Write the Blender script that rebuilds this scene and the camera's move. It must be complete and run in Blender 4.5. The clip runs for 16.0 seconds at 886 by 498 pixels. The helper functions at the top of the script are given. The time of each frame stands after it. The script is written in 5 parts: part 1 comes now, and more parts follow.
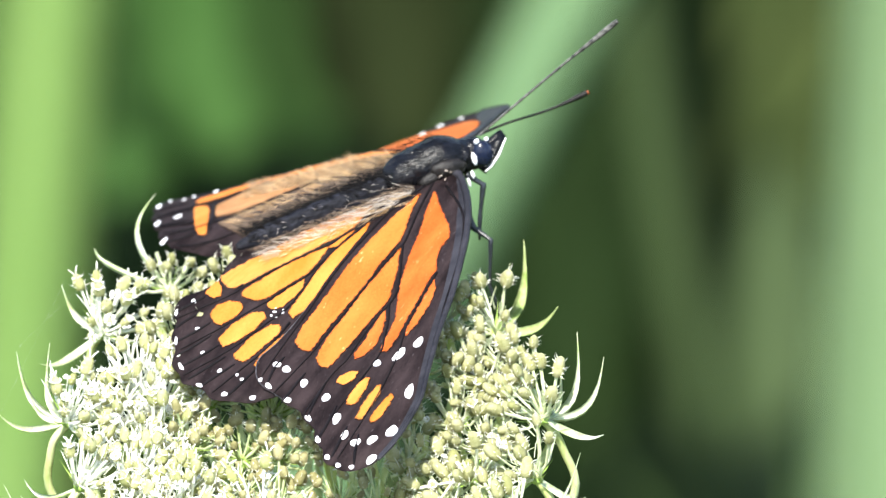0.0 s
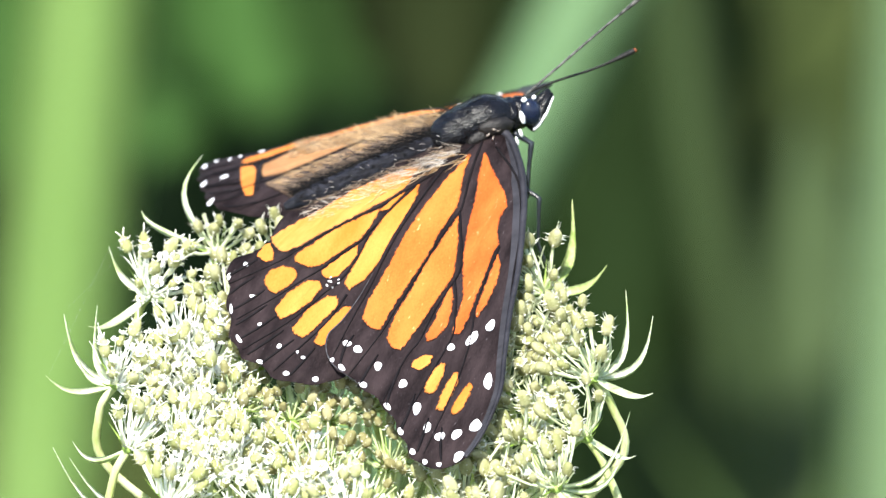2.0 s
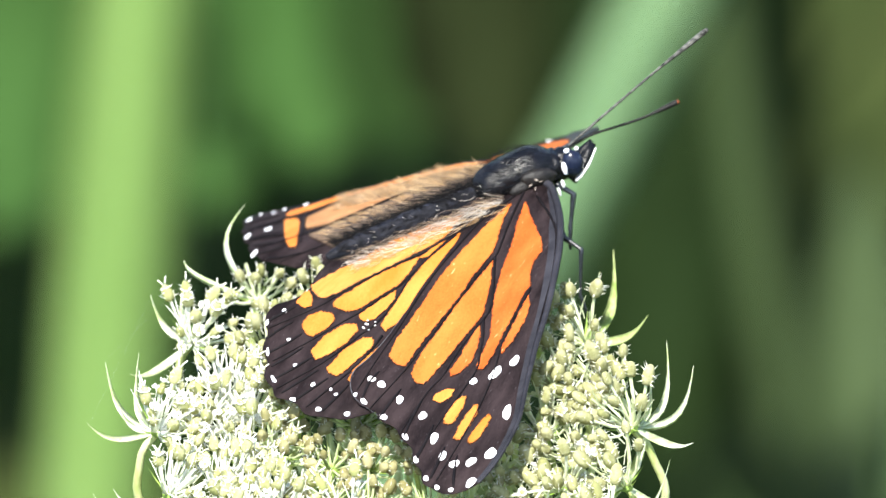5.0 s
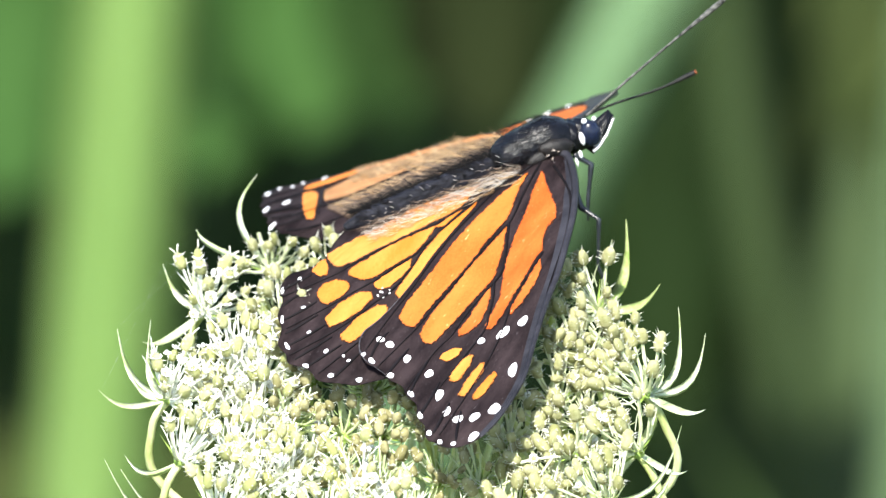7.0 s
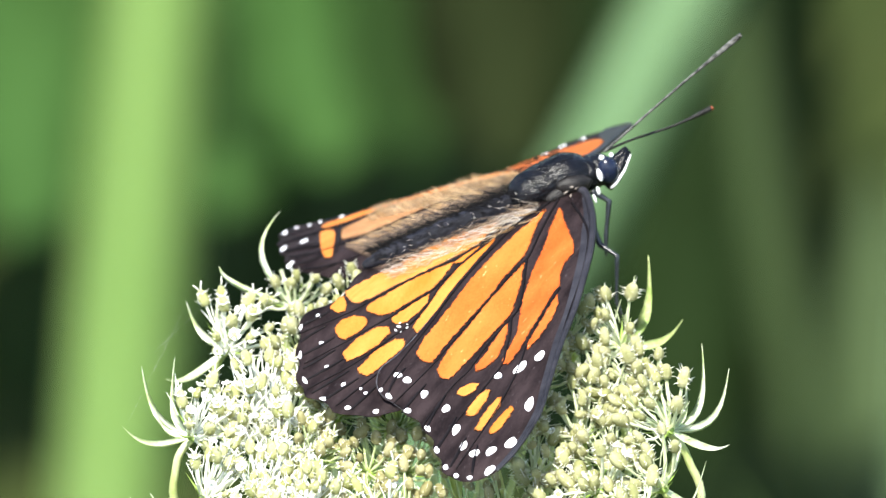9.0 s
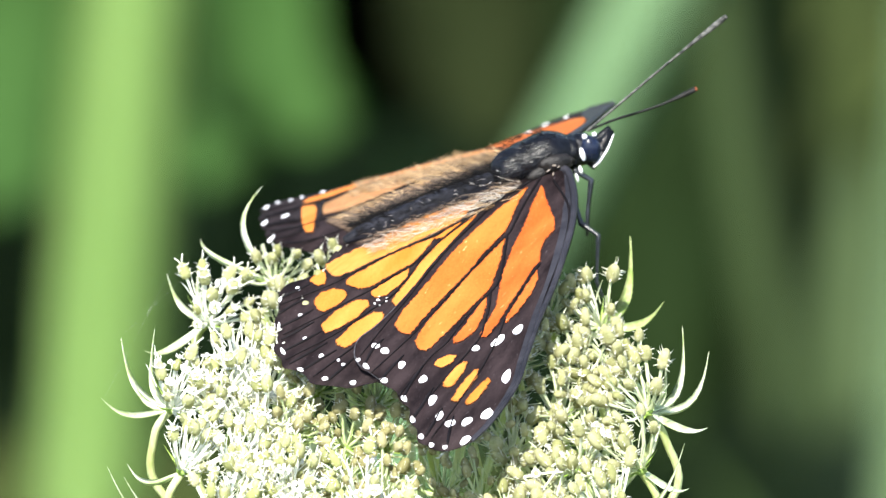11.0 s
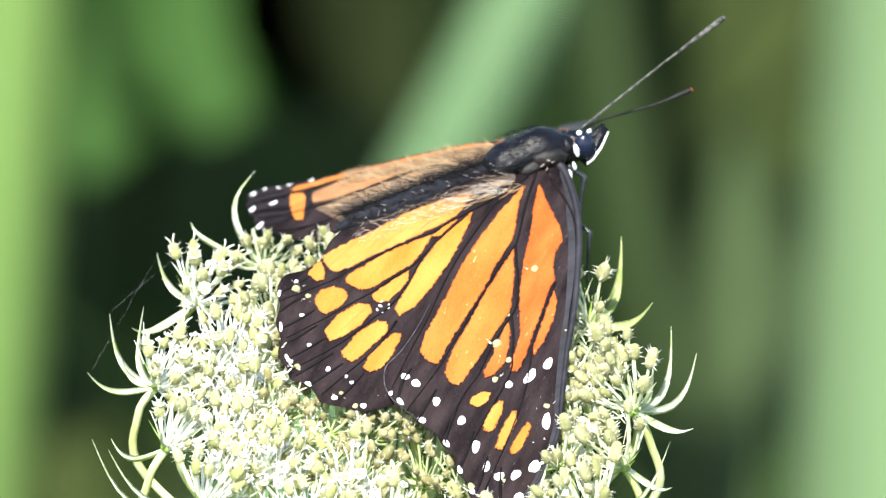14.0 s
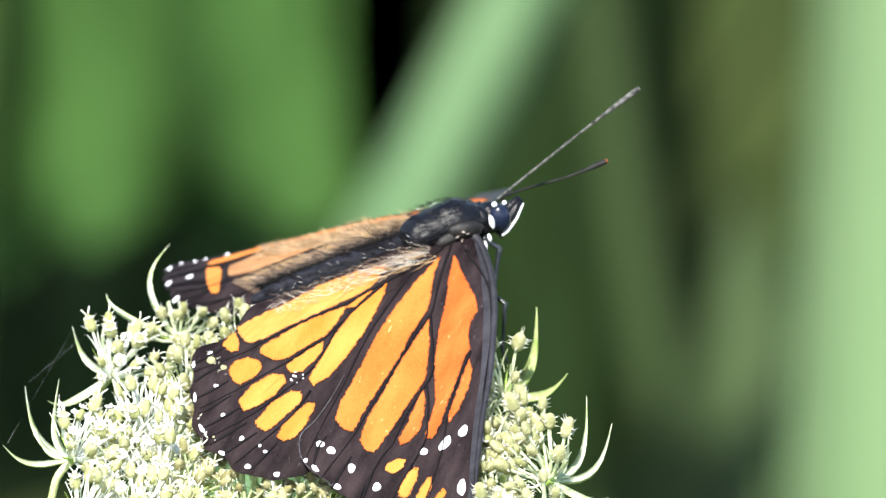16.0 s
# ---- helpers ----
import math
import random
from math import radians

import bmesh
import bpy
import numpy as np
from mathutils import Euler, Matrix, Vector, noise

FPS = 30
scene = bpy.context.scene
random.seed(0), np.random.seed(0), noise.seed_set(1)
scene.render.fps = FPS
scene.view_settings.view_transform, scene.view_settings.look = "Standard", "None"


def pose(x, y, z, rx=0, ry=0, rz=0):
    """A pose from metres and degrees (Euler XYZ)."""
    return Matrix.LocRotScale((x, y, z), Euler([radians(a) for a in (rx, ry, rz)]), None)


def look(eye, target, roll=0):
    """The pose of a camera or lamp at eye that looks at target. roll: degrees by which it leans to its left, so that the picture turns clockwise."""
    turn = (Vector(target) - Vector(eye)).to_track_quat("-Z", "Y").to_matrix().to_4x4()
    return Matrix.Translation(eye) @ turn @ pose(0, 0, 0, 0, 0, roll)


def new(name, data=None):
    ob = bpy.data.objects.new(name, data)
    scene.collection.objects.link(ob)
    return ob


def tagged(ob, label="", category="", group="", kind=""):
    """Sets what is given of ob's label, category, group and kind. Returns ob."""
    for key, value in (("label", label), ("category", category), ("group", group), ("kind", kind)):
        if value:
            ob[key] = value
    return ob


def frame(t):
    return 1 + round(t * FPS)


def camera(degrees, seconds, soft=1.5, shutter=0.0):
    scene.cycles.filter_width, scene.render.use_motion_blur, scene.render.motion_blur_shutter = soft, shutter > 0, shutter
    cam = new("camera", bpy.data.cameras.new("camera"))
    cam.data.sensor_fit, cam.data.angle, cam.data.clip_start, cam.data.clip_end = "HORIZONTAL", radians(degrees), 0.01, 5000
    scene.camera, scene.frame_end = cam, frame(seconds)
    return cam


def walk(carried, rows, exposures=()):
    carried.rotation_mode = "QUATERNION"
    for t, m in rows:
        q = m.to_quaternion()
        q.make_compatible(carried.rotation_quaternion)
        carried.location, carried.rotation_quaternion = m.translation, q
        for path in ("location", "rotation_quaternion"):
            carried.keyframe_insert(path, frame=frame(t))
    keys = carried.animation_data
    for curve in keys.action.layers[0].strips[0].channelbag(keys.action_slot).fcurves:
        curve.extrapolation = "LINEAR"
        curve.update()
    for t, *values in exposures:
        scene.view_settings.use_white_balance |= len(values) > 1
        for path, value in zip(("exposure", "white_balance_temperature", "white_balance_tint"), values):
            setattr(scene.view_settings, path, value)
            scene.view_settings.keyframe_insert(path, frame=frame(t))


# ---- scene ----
EX, EY, EZ = 0.0159, -1.1715, 1.3638
cam = camera(4.0, 16.0, soft=1.35)
cam.data.dof.use_dof = True
cam.data.dof.focus_distance = 1.295
cam.data.dof.aperture_fstop = 38.0
walk(cam, [
        (0.0, pose(EX, EY, EZ, 65.098, 0, 0.059)),
        (0.5, pose(EX, EY, EZ, 65.265, 0, -0.151)),
        (1.0, pose(EX, EY, EZ, 65.179, 0, -0.090)),
        (1.5, pose(EX, EY, EZ, 65.114, 0, -0.028)),
        (2.0, pose(EX, EY, EZ, 64.915, 0, 0.238)),
        (2.5, pose(EX, EY, EZ, 64.999, 0, 0.045)),
        (3.0, pose(EX, EY, EZ, 65.139, 0, 0.034)),
        (3.5, pose(EX, EY, EZ, 65.228, 0, -0.068)),
        (4.0, pose(EX, EY, EZ, 65.297, 0, 0.070)),
        (4.5, pose(EX, EY, EZ, 65.318, 0, 0.182)),
        (5.0, pose(EX, EY, EZ, 65.136, 0, 0.487)),
        (5.2, pose(EX, EY, EZ, 65.028, 0, 0.510)),
        (7.3, pose(EX, EY, EZ, 64.995, 0, 0.474)),
        (7.5, pose(EX, EY, EZ, 65.002, 0, 0.487)),
        (8.0, pose(EX, EY, EZ, 65.016, 0, 0.799)),
        (8.5, pose(EX, EY, EZ, 65.171, 0, 0.637)),
        (11.0, pose(EX, EY, EZ, 65.045, 0, 0.461)),
        (11.5, pose(EX, EY, EZ, 65.144, 0, 0.153)),
        (12.0, pose(EX, EY, EZ, 65.161, 0, 0.032)),
        (12.5, pose(EX, EY, EZ, 65.000, 0, 0.000)),
        (13.0, pose(EX, EY, EZ, 64.856, 0, -0.058)),
        (13.5, pose(EX, EY, EZ, 64.562, 0, 0.049)),
        (14.0, pose(EX, EY, EZ, 64.990, 0, -0.117)),
        (14.5, pose(EX, EY, EZ, 64.921, 0, -0.156)),
        (15.0, pose(EX, EY, EZ, 65.401, 0, -0.129)),
        (15.5, pose(EX, EY, EZ, 65.292, 0, -0.113)),
        (16.0, pose(EX, EY, EZ, 65.309, 0, -0.088)),
])

# ---- light ----
world = bpy.data.worlds.new("sky")
scene.world = world
world.use_nodes = True
wn = world.node_tree
sky = wn.nodes.new("ShaderNodeTexSky")
sky.sky_type, sky.sun_disc = "NISHITA", False
SUN_EL, SUN_AZ = radians(53), radians(-168)   # azimuth from +y towards +x
sky.sun_elevation, sky.sun_rotation = SUN_EL, SUN_AZ
wn.links.new(sky.outputs[0], wn.nodes["Background"].inputs[0])
wn.nodes["Background"].inputs[1].default_value = 0.15
sun = new("sun", bpy.data.lights.new("sun", "SUN"))
sun.data.energy, sun.data.angle, sun.data.color = 5.0, radians(0.6), (1.0, 0.965, 0.87)
sun_dir = Vector((math.sin(SUN_AZ) * math.cos(SUN_EL), math.cos(SUN_AZ) * math.cos(SUN_EL), math.sin(SUN_EL)))
sun.matrix_world = look(sun_dir * 20, (0, 0, 0))
scene.view_settings.exposure = 1.30

MM = 0.001
rng = random.Random(7)


# ---- materials ----
def mat(name, c1, c2, size=0.002, rough=0.6, bump=0.0, spec=0.3, sub=0.0, c3=None, fine=6.0, sheen=0.0, stretch=(1, 1, 1), island=0.0, turn=0.0, fringe=None):
    """Two colours mixed by a coarse and a fine noise in object space, with a bump; c3 adds sparse flecks."""
    m = bpy.data.materials.new(name)
    m.use_nodes = True
    n, l = m.node_tree.nodes, m.node_tree.links
    b = n["Principled BSDF"]
    b.inputs["Roughness"].default_value = rough
    b.inputs["Specular IOR Level"].default_value = spec
    co, mp = n.new("ShaderNodeTexCoord"), n.new("ShaderNodeMapping")
    mp.inputs["Scale"].default_value = stretch
    tn = n.new("ShaderNodeMapping")
    tn.inputs["Rotation"].default_value = (0, 0, radians(turn))
    l.new(co.outputs["Object"], tn.inputs[0])
    l.new(tn.outputs[0], mp.inputs[0])
    a, f = n.new("ShaderNodeTexNoise"), n.new("ShaderNodeTexNoise")
    for x, s in ((a, 1 / size), (f, fine / size)):
        x.inputs["Scale"].default_value = s
        x.inputs["Detail"].default_value = 4
        l.new(mp.outputs[0], x.inputs["Vector"])
    add = n.new("ShaderNodeMath")
    add.operation = "MULTIPLY_ADD"
    l.new(f.outputs[0], add.inputs[0])
    add.inputs[1].default_value = 0.5
    l.new(a.outputs[0], add.inputs[2])
    src = add.outputs[0]
    if island:
        g, ad = n.new("ShaderNodeNewGeometry"), n.new("ShaderNodeMath")
        ad.operation = "MULTIPLY_ADD"
        l.new(g.outputs["Random Per Island"], ad.inputs[0])
        ad.inputs[1].default_value = island
        l.new(src, ad.inputs[2])
        sb = n.new("ShaderNodeMath")
        sb.operation = "SUBTRACT"
        l.new(ad.outputs[0], sb.inputs[0])
        sb.inputs[1].default_value = island / 2
        src = sb.outputs[0]
    r = n.new("ShaderNodeValToRGB")
    r.color_ramp.elements[0].position, r.color_ramp.elements[1].position = 0.55, 0.95
    r.color_ramp.elements[0].color, r.color_ramp.elements[1].color = (*c1, 1), (*c2, 1)
    l.new(src, r.inputs[0])
    col = r.outputs[0]
    if c3:
        v, mx = n.new("ShaderNodeTexNoise"), n.new("ShaderNodeMix")
        v.inputs["Scale"].default_value = 9 / size
        v.inputs["Detail"].default_value = 2
        l.new(mp.outputs[0], v.inputs["Vector"])
        rr = n.new("ShaderNodeValToRGB")
        rr.color_ramp.elements[0].position, rr.color_ramp.elements[1].position = 0.69, 0.79
        l.new(v.outputs[0], rr.inputs[0])
        mx.data_type = "RGBA"
        l.new(rr.outputs[0], mx.inputs[0])
        l.new(col, mx.inputs[6])
        mx.inputs[7].default_value = (*c3, 1)
        col = mx.outputs[2]
    if fringe:
        at_, nz, ma, sm, fx = (n.new("ShaderNode" + k) for k in ("Attribute", "TexNoise", "Math", "MapRange", "Mix"))
        at_.attribute_name = "rim"
        nz.inputs["Scale"].default_value = 5200
        nz.inputs["Detail"].default_value = 1
        l.new(mp.outputs[0], nz.inputs["Vector"])
        ma.operation = "MULTIPLY_ADD"
        l.new(nz.outputs[0], ma.inputs[0])
        ma.inputs[1].default_value = 1.5
        l.new(at_.outputs["Fac"], ma.inputs[2])
        sm.inputs["From Min"].default_value, sm.inputs["From Max"].default_value = 0.80, 1.30
        l.new(ma.outputs[0], sm.inputs["Value"])
        fx.data_type = "RGBA"
        l.new(sm.outputs[0], fx.inputs[0])
        fx.inputs[6].default_value = (*fringe, 1)
        l.new(col, fx.inputs[7])
        col = fx.outputs[2]
    l.new(col, b.inputs["Base Color"])
    if sub:
        t, ms = n.new("ShaderNodeBsdfTranslucent"), n.new("ShaderNodeMixShader")
        l.new(col, t.inputs[0])
        ms.inputs[0].default_value = sub
        l.new(b.outputs[0], ms.inputs[1])
        l.new(t.outputs[0], ms.inputs[2])
        l.new(ms.outputs[0], n["Material Output"].inputs[0])
    if bump:
        bp = n.new("ShaderNodeBump")
        bp.inputs["Strength"].default_value = 0.6
        bp.inputs["Distance"].default_value = bump
        l.new(add.outputs[0], bp.inputs["Height"])
        l.new(bp.outputs[0], b.inputs["Normal"])
    if sheen:
        b.inputs["Sheen Weight"].default_value = sheen
    return m


M_BLACK = mat("wing_scales_black", (0.0055, 0.0034, 0.0040), (0.026, 0.0178, 0.0190), 0.0022, 0.75, 0.00006, 0.08, c3=(0.085, 0.072, 0.080), fine=16, stretch=(0.25, 1.7, 1.7), turn=-38)
M_RED = mat("wing_scales_deep_orange", (0.37, 0.063, 0.009), (0.50, 0.126, 0.025), 0.003, 0.6, 0.00005, 0.12, 0.12, c3=(0.74, 0.36, 0.18), fine=22, stretch=(0.3, 1.6, 1.6), turn=-38, fringe=(0.02, 0.011, 0.008))
M_ORANGE = mat("wing_scales_orange", (0.41, 0.080, 0.010), (0.55, 0.154, 0.030), 0.004, 0.6, 0.00005, 0.12, 0.12, c3=(0.78, 0.42, 0.18), fine=28, stretch=(0.4, 1.3, 1.3), turn=-38, fringe=(0.02, 0.011, 0.008))
M_YELLOW = mat("wing_scales_yellow_orange", (0.48, 0.134, 0.016), (0.64, 0.230, 0.050), 0.004, 0.6, 0.00005, 0.12, 0.12, fine=28, stretch=(0.3, 1.5, 1.5), turn=-38, fringe=(0.02, 0.011, 0.008))
M_TAN = mat("wing_scales_pale_tan_orange", (0.21, 0.090, 0.032), (0.48, 0.245, 0.105), 0.0014, 0.7, 0.00006, 0.2, 0.1, stretch=(0.3, 2, 2), fringe=(0.02, 0.011, 0.008))
M_TAN_R = mat("wing_scales_tan_orange", (0.47, 0.150, 0.022), (0.58, 0.225, 0.055), 0.002, 0.7, 0.00006, 0.2, 0.1, stretch=(0.22, 1.6, 1.6), turn=-20, fringe=(0.03, 0.02, 0.014))
M_WHITE = mat("wing_scales_white", (0.80, 0.80, 0.84), (0.9, 0.9, 0.92), 0.0008, 0.7, 0.00004, 0.2)
M_VEIN = mat("wing_vein_black", (0.002, 0.0015, 0.002), (0.008, 0.006, 0.007), 0.001, 0.6, 0.00003, 0.12)
M_THORAX = mat("thorax_black", (0.0012, 0.0013, 0.0020), (0.0050, 0.0050, 0.0068), 0.0012, 0.27, 0.00032, 0.24, fine=4, stretch=(0.6, 1.4, 1.4))
M_ABDOMEN = mat("abdomen_blue_black", (0.003, 0.0034, 0.006), (0.020, 0.021, 0.030), 0.0011, 0.6, 0.0005, 0.2)
M_BASE = mat("wing_base_black_brown", (0.003, 0.0025, 0.0025), (0.013, 0.011, 0.010), 0.0009, 0.5, 0.00025, 0.3)
M_HINGE = mat("hinge_pale_tan", (0.10, 0.08, 0.065), (0.32, 0.27, 0.23), 0.0006, 0.35, 0.0001, 0.5)
M_EYE = mat("eye_blue_black", (0.004, 0.006, 0.016), (0.008, 0.012, 0.03), 0.001, 0.26, 0, 0.4)
M_LEG = mat("leg_black", (0.006, 0.008, 0.011), (0.02, 0.024, 0.03), 0.001, 0.35, 0.00003, 0.5)
M_ANT = mat("antenna_black", (0.0015, 0.0015, 0.0015), (0.016, 0.016, 0.015), 0.0004, 0.5, 0.00003, 0.15)
M_ANT_S = mat("antenna_black_speckled_white", (0.004, 0.004, 0.004), (0.13, 0.13, 0.12), 0.0005, 0.5, 0.00003, 0.15)
M_TIP = mat("antenna_tip_rust", (0.10, 0.025, 0.008), (0.22, 0.060, 0.020), 0.0008, 0.5, 0, 0.3)
M_HAIR_T = mat("hair_tan", (0.46, 0.28, 0.13), (0.76, 0.56, 0.34), 0.002, 0.6, 0, 0.2, 0.25, island=0.4)
M_HAIR_G = mat("hair_grey_brown", (0.10, 0.074, 0.056), (0.36, 0.27, 0.20), 0.002, 0.6, 0, 0.2, 0.2, island=0.4)
M_BROWN = mat("wing_scales_grey_brown", (0.042, 0.029, 0.020), (0.165, 0.108, 0.068), 0.002, 0.7, 0.00006, 0.2, 0.05, stretch=(0.2, 2, 2), fringe=(0.02, 0.011, 0.008))
M_EDGE = mat("wing_edge_slate", (0.008, 0.0075, 0.010), (0.026, 0.025, 0.031), 0.002, 0.5, 0.00005, 0.25, stretch=(0.3, 1, 1))
M_FRINGE = mat("wing_fringe_grey", (0.015, 0.014, 0.016), (0.085, 0.082, 0.092), 0.0006, 0.7, 0.00003, 0.2)
M_HAIR_W = mat("hair_cream", (0.50, 0.44, 0.38), (0.82, 0.77, 0.70), 0.002, 0.6, 0, 0.2, 0.25, island=0.4)
M_HAIR_B = mat("hair_black", (0.002, 0.002, 0.0025), (0.012, 0.011, 0.011), 0.002, 0.5, 0, 0.1, island=0.4)
M_RAY = mat("ray_pale_green", (0.46, 0.54, 0.17), (0.76, 0.80, 0.46), 0.003, 0.5, 0.00008, 0.3, 0.15, stretch=(1, 1, 0.3))
# whitened beyond the stalk's own pale green to look blown out by sun
M_PED = mat("pedicel_whitish_green", (0.80, 0.83, 0.64), (0.95, 0.96, 0.91), 0.002, 0.5, 0.00005, 0.3, 0.3, island=0.3)
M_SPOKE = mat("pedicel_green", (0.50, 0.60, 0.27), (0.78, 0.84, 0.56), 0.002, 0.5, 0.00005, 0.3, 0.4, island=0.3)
M_HUB = mat("hub_bright_green", (0.24, 0.38, 0.06), (0.42, 0.56, 0.16), 0.001, 0.5, 0.00005, 0.3, 0.3)
M_FRUIT = mat("fruit_olive_tan", (0.31, 0.32, 0.135), (0.52, 0.51, 0.29), 0.0008, 0.7, 0.0002, 0.12, 0.35, island=0.5)
M_FRUIT_Y = mat("fruit_yellow_green", (0.40, 0.42, 0.17), (0.60, 0.59, 0.34), 0.0008, 0.7, 0.0002, 0.12, 0.35, island=0.5)
M_FRUIT_B = mat("fruit_olive_brown", (0.31, 0.29, 0.13), (0.51, 0.48, 0.27), 0.0008, 0.7, 0.0002, 0.12, 0.4, island=0.6)
M_STALK = mat("stalk_pale_green", (0.62, 0.68, 0.40), (0.86, 0.89, 0.70), 0.002, 0.5, 0.00005, 0.3, 0.3, island=0.4)
M_CAP = mat("style_and_bristle_cream", (0.78, 0.78, 0.62), (0.92, 0.92, 0.84), 0.001, 0.5, 0, 0.3, 0.3)
M_PETAL = mat("petal_white", (0.74, 0.76, 0.66), (0.90, 0.91, 0.86), 0.0015, 0.6, 0.00004, 0.2, 0.3)
M_BRACT = mat("bracteole_pale_green", (0.46, 0.56, 0.26), (0.86, 0.89, 0.76), 0.0022, 0.5, 0.00006, 0.3, 0.3, stretch=(1, 1, 1), island=0.3)
M_BRACT_G = mat("bracteole_green", (0.24, 0.34, 0.08), (0.56, 0.63, 0.32), 0.0022, 0.5, 0.00006, 0.3, 0.25, island=0.3)
M_SILK = mat("silk_grey", (0.5, 0.52, 0.5), (0.7, 0.72, 0.7), 0.002, 0.4)
# litter and grass darkened: the shade under the growth is in their colour
M_SOIL = mat("ground_shaded_litter", (0.022, 0.034, 0.010), (0.038, 0.050, 0.016), 0.12, 0.9, 0.01, 0.0, c3=(0.040, 0.036, 0.014))
M_GRASS_D = mat("grass_shaded_green", (0.036, 0.064, 0.020), (0.064, 0.108, 0.033), 0.06, 0.8, 0, 0.02, 0.15, island=0.5)
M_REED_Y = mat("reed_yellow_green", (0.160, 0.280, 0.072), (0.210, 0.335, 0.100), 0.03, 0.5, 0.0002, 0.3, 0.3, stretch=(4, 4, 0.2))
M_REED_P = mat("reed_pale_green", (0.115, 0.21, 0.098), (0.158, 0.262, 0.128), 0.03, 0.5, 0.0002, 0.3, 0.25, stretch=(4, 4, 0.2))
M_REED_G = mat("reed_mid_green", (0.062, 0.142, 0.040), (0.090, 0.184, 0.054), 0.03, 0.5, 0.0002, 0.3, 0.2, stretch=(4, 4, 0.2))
# the next three greens step darker; shade among the leaves is in the colour
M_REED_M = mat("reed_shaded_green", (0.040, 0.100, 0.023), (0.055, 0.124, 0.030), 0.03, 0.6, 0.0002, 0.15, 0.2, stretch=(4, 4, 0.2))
M_REED_O = mat("reed_half_shade_green", (0.025, 0.058, 0.014), (0.034, 0.072, 0.019), 0.03, 0.6, 0.0002, 0.1, 0.2, stretch=(4, 4, 0.2))
M_REED_S = mat("reed_deep_shade_green", (0.012, 0.025, 0.007), (0.017, 0.032, 0.009), 0.03, 0.6, 0.0002, 0.1, 0.2, stretch=(4, 4, 0.2))
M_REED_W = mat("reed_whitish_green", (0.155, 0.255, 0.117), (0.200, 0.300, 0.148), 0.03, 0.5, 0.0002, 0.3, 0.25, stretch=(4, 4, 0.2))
M_REED_D = mat("reed_dull_green", (0.038, 0.062, 0.022), (0.050, 0.078, 0.028), 0.03, 0.6, 0.0002, 0.2, 0.2, stretch=(4, 4, 0.2))
# olive darkened to carry the half shade between the leaves
M_REED_B = mat("reed_shaded_olive", (0.018, 0.026, 0.009), (0.025, 0.034, 0.012), 0.03, 0.7, 0.0002, 0.05, 0.2, stretch=(4, 4, 0.2))


# ---- mesh helpers ----
def link_bm(name, bm, material, parent=None, smooth=True):
    me = bpy.data.meshes.new(name)
    bm.to_mesh(me)
    bm.free()
    for p in me.polygons:
        p.use_smooth = smooth
    me.materials.append(material)
    ob = new(name, me)
    ob.parent = parent
    return ob


def part(name, bm, material, parent, label=""):
    ob = link_bm(name, bm, material, parent)
    return tagged(ob, label)


def spline(points, n, closed=False):
    """Catmull-Rom points through a few control points, n steps a span."""
    pts = [Vector(p) for p in points]
    k, out = len(pts), []
    for i in range(k if closed else k - 1):
        if closed:
            a, b, c, d = (pts[(i + j) % k] for j in (-1, 0, 1, 2))
        else:
            a, b, c, d = pts[max(i - 1, 0)], pts[i], pts[i + 1], pts[min(i + 2, k - 1)]
        for s in range(n):
            t = s / n
            out.append(0.5 * (2 * b + (c - a) * t + (2 * a - 5 * b + 4 * c - d) * t * t + (3 * b - a - 3 * c + d) * t ** 3))
    if not closed:
        out.append(pts[-1].copy())
    return out


def tube(bm, path, radii, sides=6, cap=True):
    """A tube along a path, with a radius a point."""
    path = [Vector(p) for p in path]
    rings, ref = [], None
    for i, p in enumerate(path):
        d = (path[min(i + 1, len(path) - 1)] - path[max(i - 1, 0)]).normalized()
        if ref is None:
            ref = d.orthogonal().normalized()
        ref = (ref - d * ref.dot(d)).normalized()
        q = d.cross(ref)
        r = radii[i] if isinstance(radii, (list, tuple)) else radii
        rings.append([bm.verts.new(p + (ref * math.cos(a) + q * math.sin(a)) * r) for a in (2 * math.pi * j / sides for j in range(sides))])
    for a, b in zip(rings, rings[1:]):
        for j in range(sides):
            bm.faces.new((a[j], a[(j + 1) % sides], b[(j + 1) % sides], b[j]))
    if cap:
        bm.faces.new(rings[0][::-1])
        bm.faces.new(rings[-1])
    return rings


def blob(bm, centre, size, axis=None, seg=14, ring=9, rough=0.0):
    """A rounded, slightly uneven ellipsoid; axis turns its x along a direction."""
    m = Matrix.Translation(centre)
    if axis is not None:
        m = m @ Vector(axis).to_track_quat("X", "Z").to_matrix().to_4x4()
    made = bmesh.ops.create_uvsphere(bm, u_segments=seg, v_segments=ring, radius=1.0)["verts"]
    for v in made:
        w = 1 + rough * noise.noise(v.co * 2.5 + Vector(centre) * 700)
        v.co = m @ Vector((v.co.x * size[0] * w, v.co.y * size[1] * w, v.co.z * size[2] * w))


